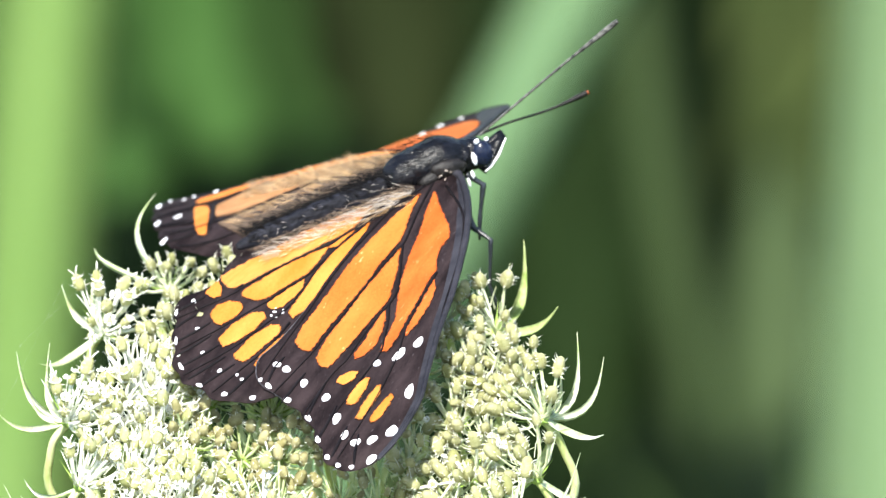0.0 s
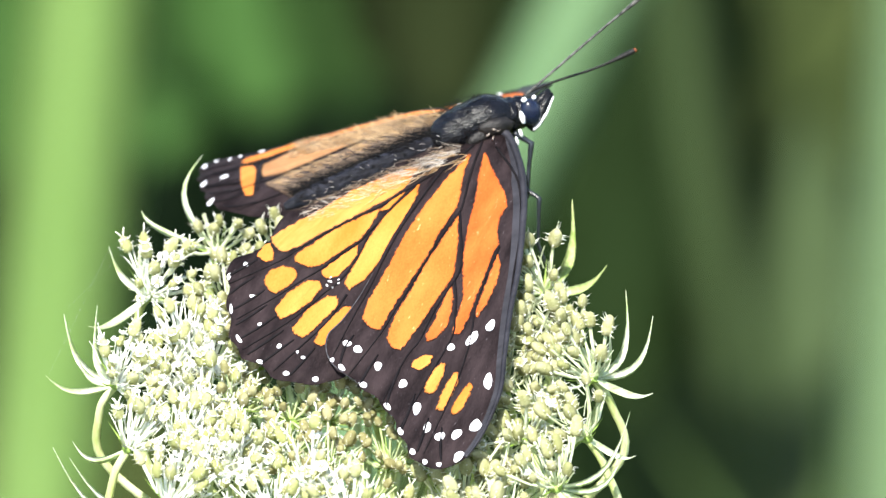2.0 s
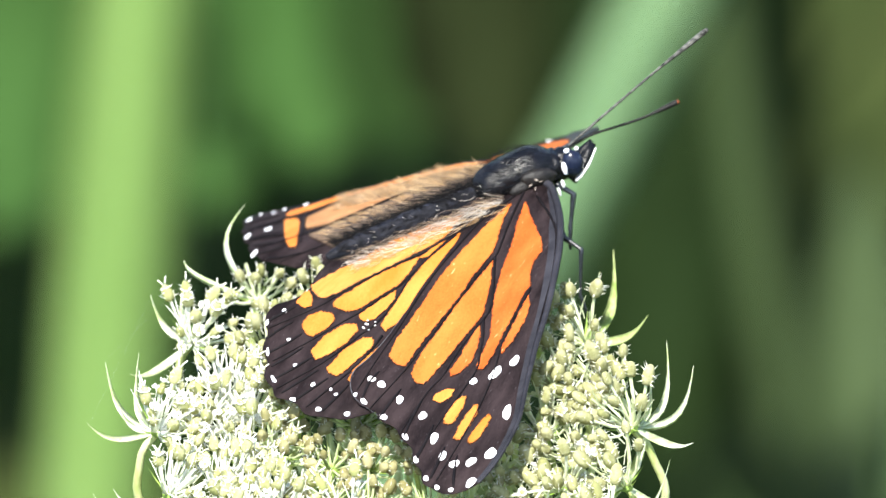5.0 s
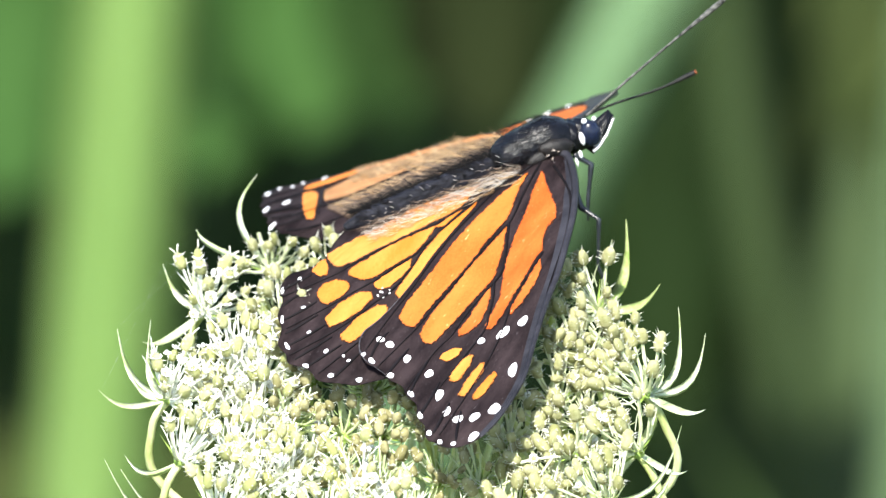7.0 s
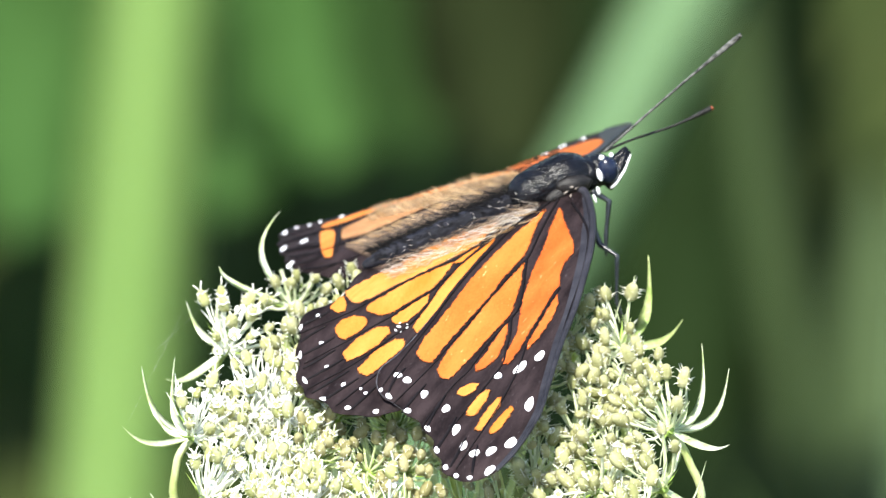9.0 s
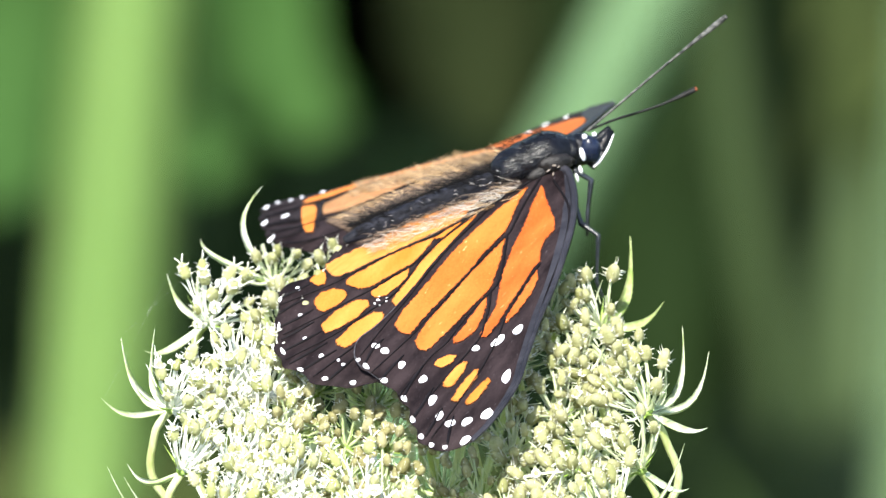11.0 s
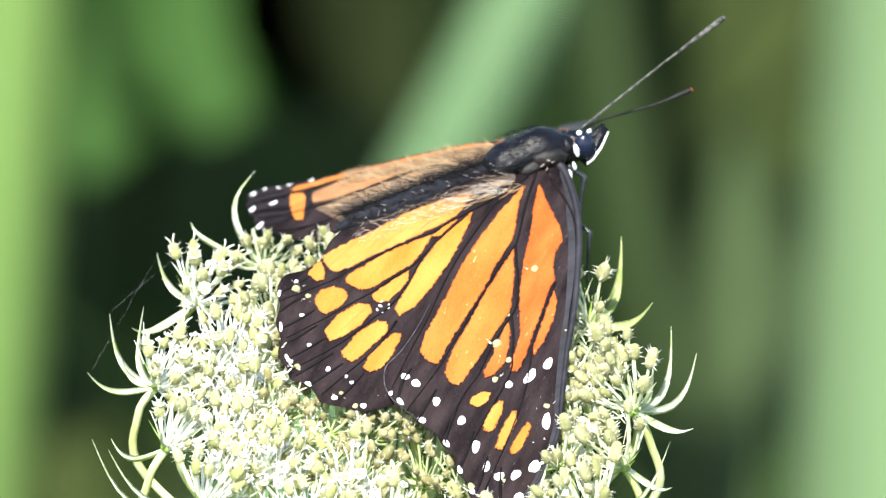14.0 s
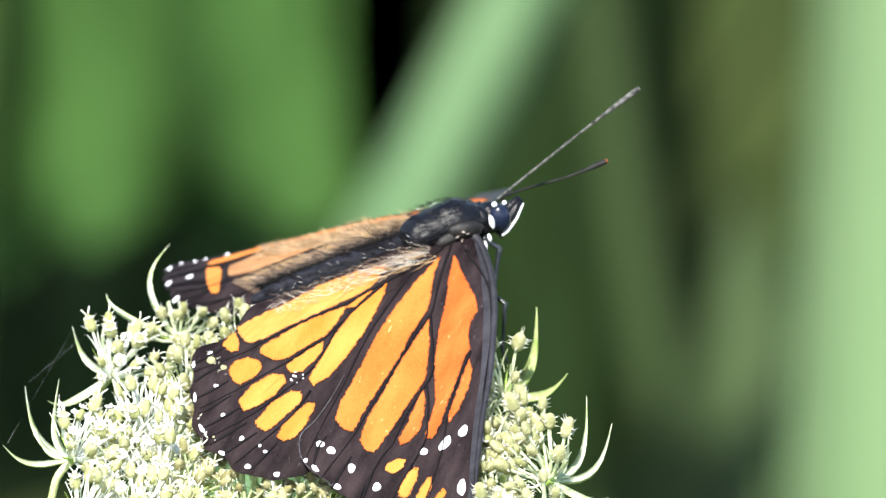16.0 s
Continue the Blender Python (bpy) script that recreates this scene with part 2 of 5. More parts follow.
def strand(bm, root, tip, bend, width):
    """A fine tapered hair of three sides."""
    mid = (root + tip) / 2 + bend
    d = (tip - root).normalized()
    a = d.orthogonal().normalized()
    b = d.cross(a)
    prev = None
    for p, w in ((root, width), (mid, width * 0.7)):
        ring = [bm.verts.new(p + (a * math.cos(x) + b * math.sin(x)) * w) for x in (0, 2.1, 4.2)]
        if prev:
            for j in range(3):
                bm.faces.new((prev[j], prev[(j + 1) % 3], ring[(j + 1) % 3], ring[j]))
        prev = ring
    t = bm.verts.new(tip)
    for j in range(3):
        bm.faces.new((prev[j], prev[(j + 1) % 3], t))


# ---- ground and the growth behind ----
bm = bmesh.new()
bmesh.ops.create_grid(bm, x_segments=60, y_segments=60, size=1.0)
for v in bm.verts:
    r = max(abs(v.co.x), abs(v.co.y))
    v.co = v.co * (3 + 397 * r ** 3)
    v.co.z = 0.02 * noise.noise(v.co * 2.0) if v.co.length < 12 else 0.0
ground = tagged(link_bm("ground", bm, M_SOIL), "soil and leaf litter, the shade of tall plants put in its dark colour", "ground", kind="structure")


def leaf_blade(bm, base, tip, width, bow, facing, thick=0.0006, n=14):
    """A strap leaf with a folded midrib: base and tip points, the widest width, a sideways bow, the way its face looks."""
    base, tip, bow, facing = Vector(base), Vector(tip), Vector(bow), Vector(facing).normalized()
    path = [base.lerp(tip, i / n) + bow * math.sin(math.pi * i / n) for i in range(n + 1)]
    rows = []
    for i, p in enumerate(path):
        d = (path[min(i + 1, n)] - path[max(i - 1, 0)]).normalized()
        side = d.cross(facing).normalized()
        t = i / n
        w = width * 0.5 * min(1, 0.55 + 1.5 * t) * (1 - max(0, (t - 0.55) / 0.45) ** 1.8 * 0.97)
        out = side.cross(d)
        rows.append([bm.verts.new(p - side * w), bm.verts.new(p - out * w * 0.22), bm.verts.new(p + side * w), bm.verts.new(p - out * (w * 0.22 + thick))])
    for a, b in zip(rows, rows[1:]):
        for j in range(4):
            bm.faces.new((a[j], a[(j + 1) % 4], b[(j + 1) % 4], b[j]))


def reed(name, base, tip, width, bow, material, label, group=""):
    bm = bmesh.new()
    leaf_blade(bm, base, tip, width, bow, (0.0, -1, 0.35))
    ob = tagged(link_bm(name, bm, material), label, "leaf", group)
    rib = bmesh.new()
    base, tip, bow = Vector(base), Vector(tip), Vector(bow)
    tube(rib, [base.lerp(tip, i / 14) + bow * math.sin(math.pi * i / 14) + Vector((0, width * 0.11, 0)) for i in range(14)], [width * 0.05 * (1 - i / 16) for i in range(14)], 6)
    part("midrib", rib, material, ob)
    return ob


def at(px, py, s):
    """A place s metres along the resting view, px and py thousandths of a radian to its right and up."""
    return Vector((EX + px * MM * s, EY + s * (math.cos(radians(25)) + py * MM * math.sin(radians(25))), EZ + s * (-math.sin(radians(25)) + py * MM * math.cos(radians(25)))))


def standing_reed(material, label, s, x0, y0, x1, y1, width, top=0.66):
    """A leaf that runs through two places of the view, down to the ground and on up to its tip."""
    p, q = at(x0, y0, s), at(x1, y1, s)
    d = (q - p)
    d.y = 0.0
    base = p - d * ((p.z + 0.01) / d.z)
    tip = p + d * ((top - p.z) / d.z)
    return reed("reed_leaf", base, tip, width, Vector((0, 0.01, 0)), material, label, "reed leaves behind the flower")


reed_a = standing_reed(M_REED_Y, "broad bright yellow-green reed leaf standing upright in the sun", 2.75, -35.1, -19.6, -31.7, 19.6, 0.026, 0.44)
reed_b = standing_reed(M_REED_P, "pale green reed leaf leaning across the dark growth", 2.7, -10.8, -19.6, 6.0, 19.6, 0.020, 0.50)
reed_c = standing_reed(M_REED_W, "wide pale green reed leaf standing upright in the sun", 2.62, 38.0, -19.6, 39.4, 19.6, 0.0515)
standing_reed(M_REED_G, "mid green reed leaf standing upright", 3.05, -54.0, -19.6, -52.0, 19.6, 0.030)
standing_reed(M_REED_D, "dull olive reed leaf from last year", 2.86, 20.5, -19.6, 15.0, 19.6, 0.012)


def arching_leaf(points, width, material, label):
    """A leaf that rises, arches over and ends in a hanging tip."""
    path = spline(points, 6)
    bm = bmesh.new()
    rows, n = [], len(path) - 1
    for i, p in enumerate(path):
        d = (path[min(i + 1, n)] - path[max(i - 1, 0)]).normalized()
        side = d.cross(Vector((0, -1, 0.3))).normalized()
        o = side.cross(d)
        t = i / n
        k = max(0, min(1, (t - 0.2) / 0.45))
        w = width * 0.5 * (0.12 + 0.88 * k * k * (3 - 2 * k)) * (1 - max(0, (t - 0.93) / 0.07) ** 2 * 0.9)
        rows.append([bm.verts.new(p - side * w), bm.verts.new(p - o * w * 0.2), bm.verts.new(p + side * w), bm.verts.new(p - o * (w * 0.2 + 0.0006))])
    for a, c in zip(rows, rows[1:]):
        for j in range(4):
            bm.faces.new((a[j], a[(j + 1) % 4], c[(j + 1) % 4], c[j]))
    ob = tagged(link_bm("arching_leaf", bm, material), label, "leaf", "arching leaves behind the flower")
    rib = bmesh.new()
    tube(rib, [p + Vector((0, 0.004, 0)) for p in path[:-2]], [width * 0.05 * (1 - 0.7 * i / n) for i in range(n - 1)], 6)
    part("midrib", rib, material, ob)
    return ob


SWAYING = []
# the last three fill shaded gaps, the shade painted as darker leaf colour
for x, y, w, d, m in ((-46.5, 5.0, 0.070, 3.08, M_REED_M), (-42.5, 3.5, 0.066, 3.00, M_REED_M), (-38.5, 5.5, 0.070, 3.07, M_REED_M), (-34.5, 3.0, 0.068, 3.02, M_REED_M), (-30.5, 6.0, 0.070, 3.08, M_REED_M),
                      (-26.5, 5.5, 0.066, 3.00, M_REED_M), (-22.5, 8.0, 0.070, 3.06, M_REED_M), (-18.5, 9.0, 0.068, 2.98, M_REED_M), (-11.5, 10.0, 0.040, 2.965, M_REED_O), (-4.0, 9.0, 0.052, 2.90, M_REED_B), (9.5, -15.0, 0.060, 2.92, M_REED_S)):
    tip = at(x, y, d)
    bent = arching_leaf([(tip.x - 0.10, tip.y + 0.15, -0.01), (tip.x - 0.08, tip.y + 0.12, 0.22), (tip.x - 0.02, tip.y + 0.06, 0.36), (tip.x + 0.004, tip.y + 0.01, 0.30), tip], w, m, "broad mid green leaf arching over with its tip hanging" if m is M_REED_M else "broad olive green leaf arching over, half shade put in its colour" if m is M_REED_O else "broad leaf added for the shaded growth, shade in its dark green, tip near the ground" if m is M_REED_S else "dull dark leaf arching over, half shade put in its olive colour")
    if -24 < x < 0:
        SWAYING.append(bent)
reed("reed_leaf", at(32.0, -60.0, 2.88), at(25.0, 9.0, 2.88), 0.050, (0, 0, 0), M_REED_D, "dull grey-green reed leaf ending low in the growth", "reed leaves behind the flower")

reed("reed_leaf", at(-24.0, -50.0, 2.96), at(-15.0, -12.0, 2.96), 0.016, (0, 0, 0), M_REED_D, "narrow dull green reed leaf slanting up from the shade", "reed leaves behind the flower")

bm = bmesh.new()
for i in range(2600):
    y = 0.95 + 3.6 * rng.random() ** 0.8
    x = rng.uniform(-1.0, 1.0) * (0.5 + 0.35 * y)
    h, a = rng.uniform(0.05, 0.22), rng.uniform(0, 6.28)
    # left bare here so the dark soil stands for deep shade
    if x < 0.02 and y < 1.75:
        continue
    lean = Vector((math.cos(a), math.sin(a), 0)) * h * rng.uniform(0.2, 0.8)
    leaf_blade(bm, (x, y, -0.01), Vector((x, y, h)) + lean, rng.uniform(0.004, 0.011), -lean * 0.3, (math.sin(a), -1, 0.4), n=4)
tagged(link_bm("low_grass", bm, M_GRASS_D), "dense low grass, shade put in its dark green colour", "grass", kind="stuff")

# ---- the umbel ----
U = Matrix.Translation((0, -0.02, 0.80)) @ Euler((radians(13), 0, 0)).to_matrix().to_4x4()
flower = tagged(new("wild_carrot_flower"), "wild carrot umbel going to seed, white and pale green, curling inwards", "flower")
STEM_TOP = Vector((0, 0, -27 * MM))


def up_local(x, y, z):
    return U @ (Vector((x, y, z)) * MM)


bm = bmesh.new()
path = spline([(0, 0, -0.03), (0.004, 0.002, 0.3), (0.002, 0.0, 0.6), U @ (STEM_TOP * 1.9), U @ STEM_TOP], 8)
for i, p in enumerate(path):
    p += Vector((0.0006 * math.sin(i * 1.7), 0.0006 * math.cos(i * 2.3), 0))
tube(bm, path, [0.0021 - 0.0006 * i / len(path) for i in range(len(path))], 10)
part("stem", bm, M_RAY, flower, "thin ribbed green stem")


def bracteole(bm, root, tip, width, curl, up):
    """A narrow pointed bract, channelled, that curls towards up on its way."""
    n = 9
    d = tip - root
    path = [root + d * (i / n) - up * curl * math.sin(math.pi * i / n) for i in range(n + 1)]
    rows = []
    for i, p in enumerate(path):
        t = (path[min(i + 1, n)] - path[max(i - 1, 0)]).normalized()
        side = t.cross(up)
        if side.length < 1e-6:
            side = t.orthogonal()
        side.normalize()
        o = side.cross(t).normalized()
        s = i / n
        w = width * (0.55 + 0.45 * math.sin(math.pi * min(1, s * 1.25))) * (1 - s ** 2.6 * 0.93)
        rows.append([bm.verts.new(p - side * w + o * w * 0.35), bm.verts.new(p), bm.verts.new(p + side * w + o * w * 0.35), bm.verts.new(p - o * w * 0.85)])
    for a, b in zip(rows, rows[1:]):
        for j in range(4):
            bm.faces.new((a[j], a[(j + 1) % 4], b[(j + 1) % 4], b[j]))
    bm.faces.new(rows[0][::-1])
    bm.faces.new(rows[-1])


def fruit_mesh(styles, bristles):
    """A ribbed oblong fruit with a collar, short bristles along its ribs and two spread styles, along +z, about 1.4 mm long."""
    bm = bmesh.new()
    rings = []
    for z, r in ((0, 0.16), (0.10, 0.36), (0.42, 0.46), (0.82, 0.45), (1.12, 0.33), (1.20, 0.30), (1.34, 0.12)):
        rings.append([bm.verts.new((math.cos(a) * r * k, math.sin(a) * r * k * 0.85, z)) for a, k in ((2 * math.pi * j / 8, 1.07 if j % 2 else 0.95) for j in range(8))])
    for a, b in zip(rings, rings[1:]):
        for j in range(8):
            bm.faces.new((a[j], a[(j + 1) % 8], b[(j + 1) % 8], b[j]))
    bm.faces.new(rings[0][::-1])
    bm.faces.new(rings[-1])
    old = len(bm.faces)
    for s in (-1, 1) if styles else ():
        tube(bm, [(0.05 * s, 0, 1.25), (0.16 * s, 0.04, 1.6), (0.36 * s, 0.06, 1.95)], [0.075, 0.065, 0.05], 4)
    r = random.Random(5)
    for k in range(bristles):
        a, z = 2 * math.pi * (2 * k + 1) / 8 + r.uniform(-0.15, 0.15), r.uniform(0.15, 1.1)
        o = Vector((math.cos(a), math.sin(a) * 0.85, 0))
        root, tip = o * 0.42 + Vector((0, 0, z)), o * r.uniform(0.68, 0.98) + Vector((0, 0, z + r.uniform(0.0, 0.35)))
        side = o.cross(Vector((0, 0, 1))) * 0.04
        v = [bm.verts.new(p) for p in (root + side, root - side, root + Vector((0, 0, 0.075)), tip)]
        for f in ((0, 1, 3), (1, 2, 3), (2, 0, 3)):
            bm.faces.new([v[q] for q in f])
    bm.faces.ensure_lookup_table()
    for f in bm.faces[old:]:
        f.material_index = 1
    return bm


FRUITS = []


def fruit_data(styles, bristles, material, scale):
    bm = fruit_mesh(styles, bristles)
    bmesh.ops.scale(bm, vec=(scale * MM, scale * MM, scale * MM), verts=bm.verts)
    me = bpy.data.meshes.new("fruit")
    bm.to_mesh(me)
    bm.free()
    for p in me.polygons:
        p.use_smooth = True
    me.materials.append(material)
    me.materials.append(M_CAP)
    return me


# how an umbellet has ripened: stalks, fruits, petals left, bracts at the hub
# the white stage's pale stalks also put the umbel's sunlit left into colour
STAGES = {
    "white": dict(stalk=M_PED, r=0.18, count=22, reach=4.9, fruit=fruit_data(True, 14, M_FRUIT_Y, 1.35), material=M_FRUIT_Y, bare=0.45, petals=0.40, rods=1.0, rays=6),
    "olive": dict(stalk=M_STALK, r=0.17, count=17, reach=5.0, fruit=fruit_data(False, 16, M_FRUIT, 1.50), material=M_FRUIT, bare=0.20, petals=0.06, rods=0.8, rays=8),
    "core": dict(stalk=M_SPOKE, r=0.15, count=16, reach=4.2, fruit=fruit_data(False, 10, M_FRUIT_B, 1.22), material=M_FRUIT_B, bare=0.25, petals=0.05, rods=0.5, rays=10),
}


def petal_tuft(bm, c, d, r):
    """Four or five small white notched petals round a point."""
    a0 = rng.uniform(0, 6.28)
    x = d.orthogonal().normalized()
    y = d.cross(x)
    for k in range(5):
        a = a0 + k * 1.257
        o = (x * math.cos(a) + y * math.sin(a))
        s = (y * math.cos(a) - x * math.sin(a))
        up = d * rng.uniform(0.1, 0.6)
        w = r * rng.uniform(0.35, 0.5)
        q = [c + o * r * 0.15, c + (o + up * 0.5) * r * 0.7 + s * w, c + (o + up) * r * 0.85, c + (o + up * 0.5) * r * 0.7 - s * w]
        v = [bm.verts.new(p) for p in q] + [bm.verts.new(p - d * 0.05 * MM) for p in q]
        bm.faces.new(v[:4])
        bm.faces.new(v[7:3:-1])
        for j in range(4):
            bm.faces.new((v[j], v[j + 4], v[(j + 1) % 4 + 4], v[(j + 1) % 4]))


SHELTER = [(17, 26), (20.2, 1), (13.6, -18), (2.5, -19), (-6, -5), (-13, 0.5), (-12.5, 16), (6, 25)]


def under_wing(x, y):
    """How high a stalk may reach where the wings rest on the umbel."""
    inside = False
    for (ax, ay), (bx, by) in zip(SHELTER, SHELTER[1:] + SHELTER[:1]):
        if (ay > y) != (by > y) and x < ax + (bx - ax) * (y - ay) / (by - ay):
            inside = not inside
    return (0.2 if x > 5 else -0.9) + 0.36 * (y + 1.59 - 0.143 * x) if inside else 9.0


def umbellet(hub, lean, tips, stage, spread, near, count=0):
    """One small umbel: its ray from the stem, stalks with fruits, petals, and narrow bracts round a green hub. In mm of the umbel."""
    st = STAGES[stage]
    hx, hy, hz = hub
    r = math.hypot(hx, hy)
    out = Vector((hx, hy, 0)) / max(r, 0.01)
    H = Vector(hub)
    a = (STEM_TOP / MM)
    bow = 0.75 + 0.35 * rng.random()
    ctrl = [a, a + out * r * 0.55 * bow + Vector((0, 0, 2)), Vector((0, 0, -13)) + out * (r * 1.03 + 1.2) * bow ** 0.2, H + out * (2.0 if r > 19 else 0.6) - Vector((0, 0, 4)), H]
    path = [U @ (p * MM) for p in spline(ctrl, 6)]
    bm = bmesh.new()
    tube(bm, path, [((0.46 if r > 19 else 0.36) - 0.05 * i / len(path)) * MM for i in range(len(path))], 8)
    ob = part("umbellet", bm, M_RAY, flower, "small umbel of pale green stalks, fruits and white petal remains")
    axis = (Vector((0, 0, 1)) + out * lean).normalized()
    bx = axis.orthogonal().normalized()
    by = axis.cross(bx)
    bp, bw, bh, bfar, bg = (bmesh.new() for _ in range(5))
    blob(bh, U @ (H * MM), (0.75 * MM, 0.75 * MM, 0.6 * MM), seg=8, ring=5, rough=0.15)
    n = count or st["count"]
    for k in range(n):
        t = (k + 0.5) / n
        ang = 2.39996 * k + rng.uniform(-0.25, 0.25)
        tilt = spread * math.sqrt(t) * rng.uniform(0.85, 1.1)
        d = axis * math.cos(tilt) + (bx * math.cos(ang) + by * math.sin(ang)) * math.sin(tilt)
        L = st["reach"] * rng.uniform(0.62, 1.15)
        mid = H + (d + axis * -0.15).normalized() * L * 0.5
        e = H + d * L + axis * rng.uniform(0.0, 0.5)
        e.z = min(e.z, under_wing(e.x, e.y))
        w = st["r"] * rng.uniform(0.8, 1.15) * MM
        tube(bp, [U @ (H * MM), U @ (mid * MM), U @ (e * MM)], [w, w * 0.85, w], 5, False)
        dd = (d * 0.8 + axis * 0.5 + Vector((rng.uniform(-0.3, 0.3), rng.uniform(-0.3, 0.3), 0))).normalized()
        dw = (U.to_3x3() @ dd).normalized()
        if rng.random() < st["petals"]:
            petal_tuft(bw, U @ ((e + dd * 1.5) * MM), dw, rng.uniform(0.45, 0.85) * MM)
        for _ in range(2):
            if rng.random() < st["rods"]:
                o = (bx * rng.uniform(-1, 1) + by * rng.uniform(-1, 1)) * 1.1
                q = e + o * 0.9 + d * rng.uniform(-1.6, 0.6)
                tube(bp, [U @ ((q - dd * 1.3 - o * 0.5) * MM), U @ (q * MM), U @ ((q + dd * 0.9 + o * 0.5) * MM)], [0.06 * MM, 0.075 * MM, 0.03 * MM], 4, False)
        if rng.random() < st["bare"]:
            continue
        m = Matrix.Translation(U @ (e * MM)) @ dw.to_track_quat("Z", "Y").to_matrix().to_4x4() @ Matrix.Rotation(rng.uniform(0, 6.28), 4, "Z") @ Matrix.Scale(rng.uniform(0.72, 1.15), 4)
        if near and len(FRUITS) < 300 and k % 2 == 0:
            f = new("fruit", st["fruit"])
            f.parent, f.matrix_basis = ob, m
            FRUITS.append(f)
        else:
            old = len(bfar.verts)
            bfar.from_mesh(st["fruit"])
            bfar.verts.ensure_lookup_table()
            for v in bfar.verts[old:]:
                v.co = m @ v.co
    upv = (U.to_3x3() @ Vector((0, 0, 1))).normalized()
    for k in range(st["rays"]):
        ang = 6.283 * k / st["rays"] + rng.uniform(-0.3, 0.3)
        d = axis * rng.uniform(0.25, 0.6) + bx * math.cos(ang) + by * math.sin(ang)
        bracteole(bg, U @ (H * MM), U @ ((H + d * rng.uniform(2.2, 3.6)) * MM), 0.16 * MM, 0.3 * MM, upv)
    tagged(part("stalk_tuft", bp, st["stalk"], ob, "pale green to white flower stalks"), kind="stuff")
    tagged(part("petal_tuft", bw, M_PETAL, ob, "withered white petals"), kind="stuff")
    part("hub", bh, M_HUB, ob)
    tagged(part("involucel", bg, M_HUB, ob, "star of fine bright green bracts"), kind="stuff")
    fm = tagged(part("fruit_mass", bfar, st["material"], ob), kind="stuff")
    fm.data.materials.append(M_CAP)
    green = H.x > 15 and H.y > 10
    for tip in tips:
        b = bmesh.new()
        T = Vector(tip)
        bulge = (upv + U.to_3x3() @ -out * 0.5).normalized() if H.y < 25 else Vector((0.8, 0, -0.2))
        bracteole(b, U @ (H * MM), U @ (T * MM), (rng.uniform(0.62, 0.78) if green else rng.uniform(0.46, 0.62)) * MM, rng.uniform(0.22, 0.34) * (T - H).length * MM, bulge)
        part("bracteole", b, M_BRACT_G if green else M_BRACT, ob, "pointed pale green bracteole")


RIM = [
    ((24.7, 1.2, -1.0), [(28.5, 9.0, 4.0), (31.2, 7.2, 2.0), (26.7, 6.0, 2.0), (31.0, -1.5, -1.0)]),
    ((-24.0, 2.5, -1.0), [(-29.3, 9.2, 3.0), (-25.8, 9.3, 4.0), (-28.0, 4.8, 1.0), (-31.3, 3.7, -0.5)]),
    ((-20.6, 16.5, -1.0), [(-24.9, 20.9, 2.0), (-21.4, 20.8, 4.0), (-27.0, 10.7, 0.0)]),
    ((-13.8, 25.6, -3.2), [(-15.1, 31.6, 5.0), (-21.6, 27.8, 1.0)]),
    ((20.0, 14.9, -1.0), [(23.2, 23.8, 4.0), (26.6, 16.0, 1.5)]),
    ((20.8, -14.5, -2.0), [(28.6, -7.6, 2.0), (28.1, -11.2, 1.0), (27.3, -16.0, -2.0)]),
    ((-18.4, -16.0, -1.5), [(-30.2, -10.4, 2.0), (-28.4, -13.3, 3.0), (-23.0, -18.0, -3.0)]),
    ((-10.4, -24.6, -2.2), [(-16.0, -27.0, -2.5), (-5.0, -27.5, -4.0)]),
    ((13.2, -18.5, -3.5), [(21.5, -11.5, 2.5), (17.0, -14.0, 0.5)]),
    ((1.0, -25.0, -3.5), [(-1.0, -30.5, -4.0)]),
    ((24.0, -7.5, -1.5), [(29.0, -10.0, -2.0)]),
    ((-22.6, -7.5, -1.0), [(-28.5, -4.5, -2.5)]),
    ((8.5, -23.5, -4.0), [(12.5, -28.5, -3.0)]), ((22.8, 8.0, -2.0), []), ((-15.5, -21.0, -6.0), [(-22.0, -22.0, -6.0)]), ((-5.0, -26.5, -7.5), []), ((4.5, -26.5, -8.5), [(4.0, -32.0, -9.0)]), ((12.5, -23.0, -8.5), []), ((18.5, -18.5, -7.5), [(25.5, -19.5, -7.0)]), ((0.0, 24.0, -4), []), ((10.5, 21.5, -3), []), ((-6.5, 24.0, -3.5), []),
]
for h, tips in RIM:
    stage = "white" if h[0] < 5 and h[1] < 20 else "olive"
    umbellet(h, 0.25 if h[2] < -5.5 else -0.55, tips, stage, 1.05, h[1] > -18, 12 if h[1] > 20 else 0)
for r, n, ph in ((19.5, 16, 0.35), (15.3, 12, 0.2), (11.0, 9, 0.5), (6.6, 6, 0.1), (2.2, 2, 0.3)):
    for k in range(n):
        a = ph + 2 * math.pi * k / n + rng.uniform(-0.16, 0.16)
        rr = r * rng.uniform(0.92, 1.07)
        x, y = rr * math.cos(a), rr * math.sin(a)
        top = -1.0 - 3.0 * math.exp(-(rr / 11) ** 2) + rng.uniform(-0.7, 0.7)
        # more petals remain on the left; its sunlit brightness is in the colours too
        if x < -6 and (y < 8 or x < -13) and r > 11:
            stage = "white"
        elif y < -11 and x < 9:
            stage = "white"
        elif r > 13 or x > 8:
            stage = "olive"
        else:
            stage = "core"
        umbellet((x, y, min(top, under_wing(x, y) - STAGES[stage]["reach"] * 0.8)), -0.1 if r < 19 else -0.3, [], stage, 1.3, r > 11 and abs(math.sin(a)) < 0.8)

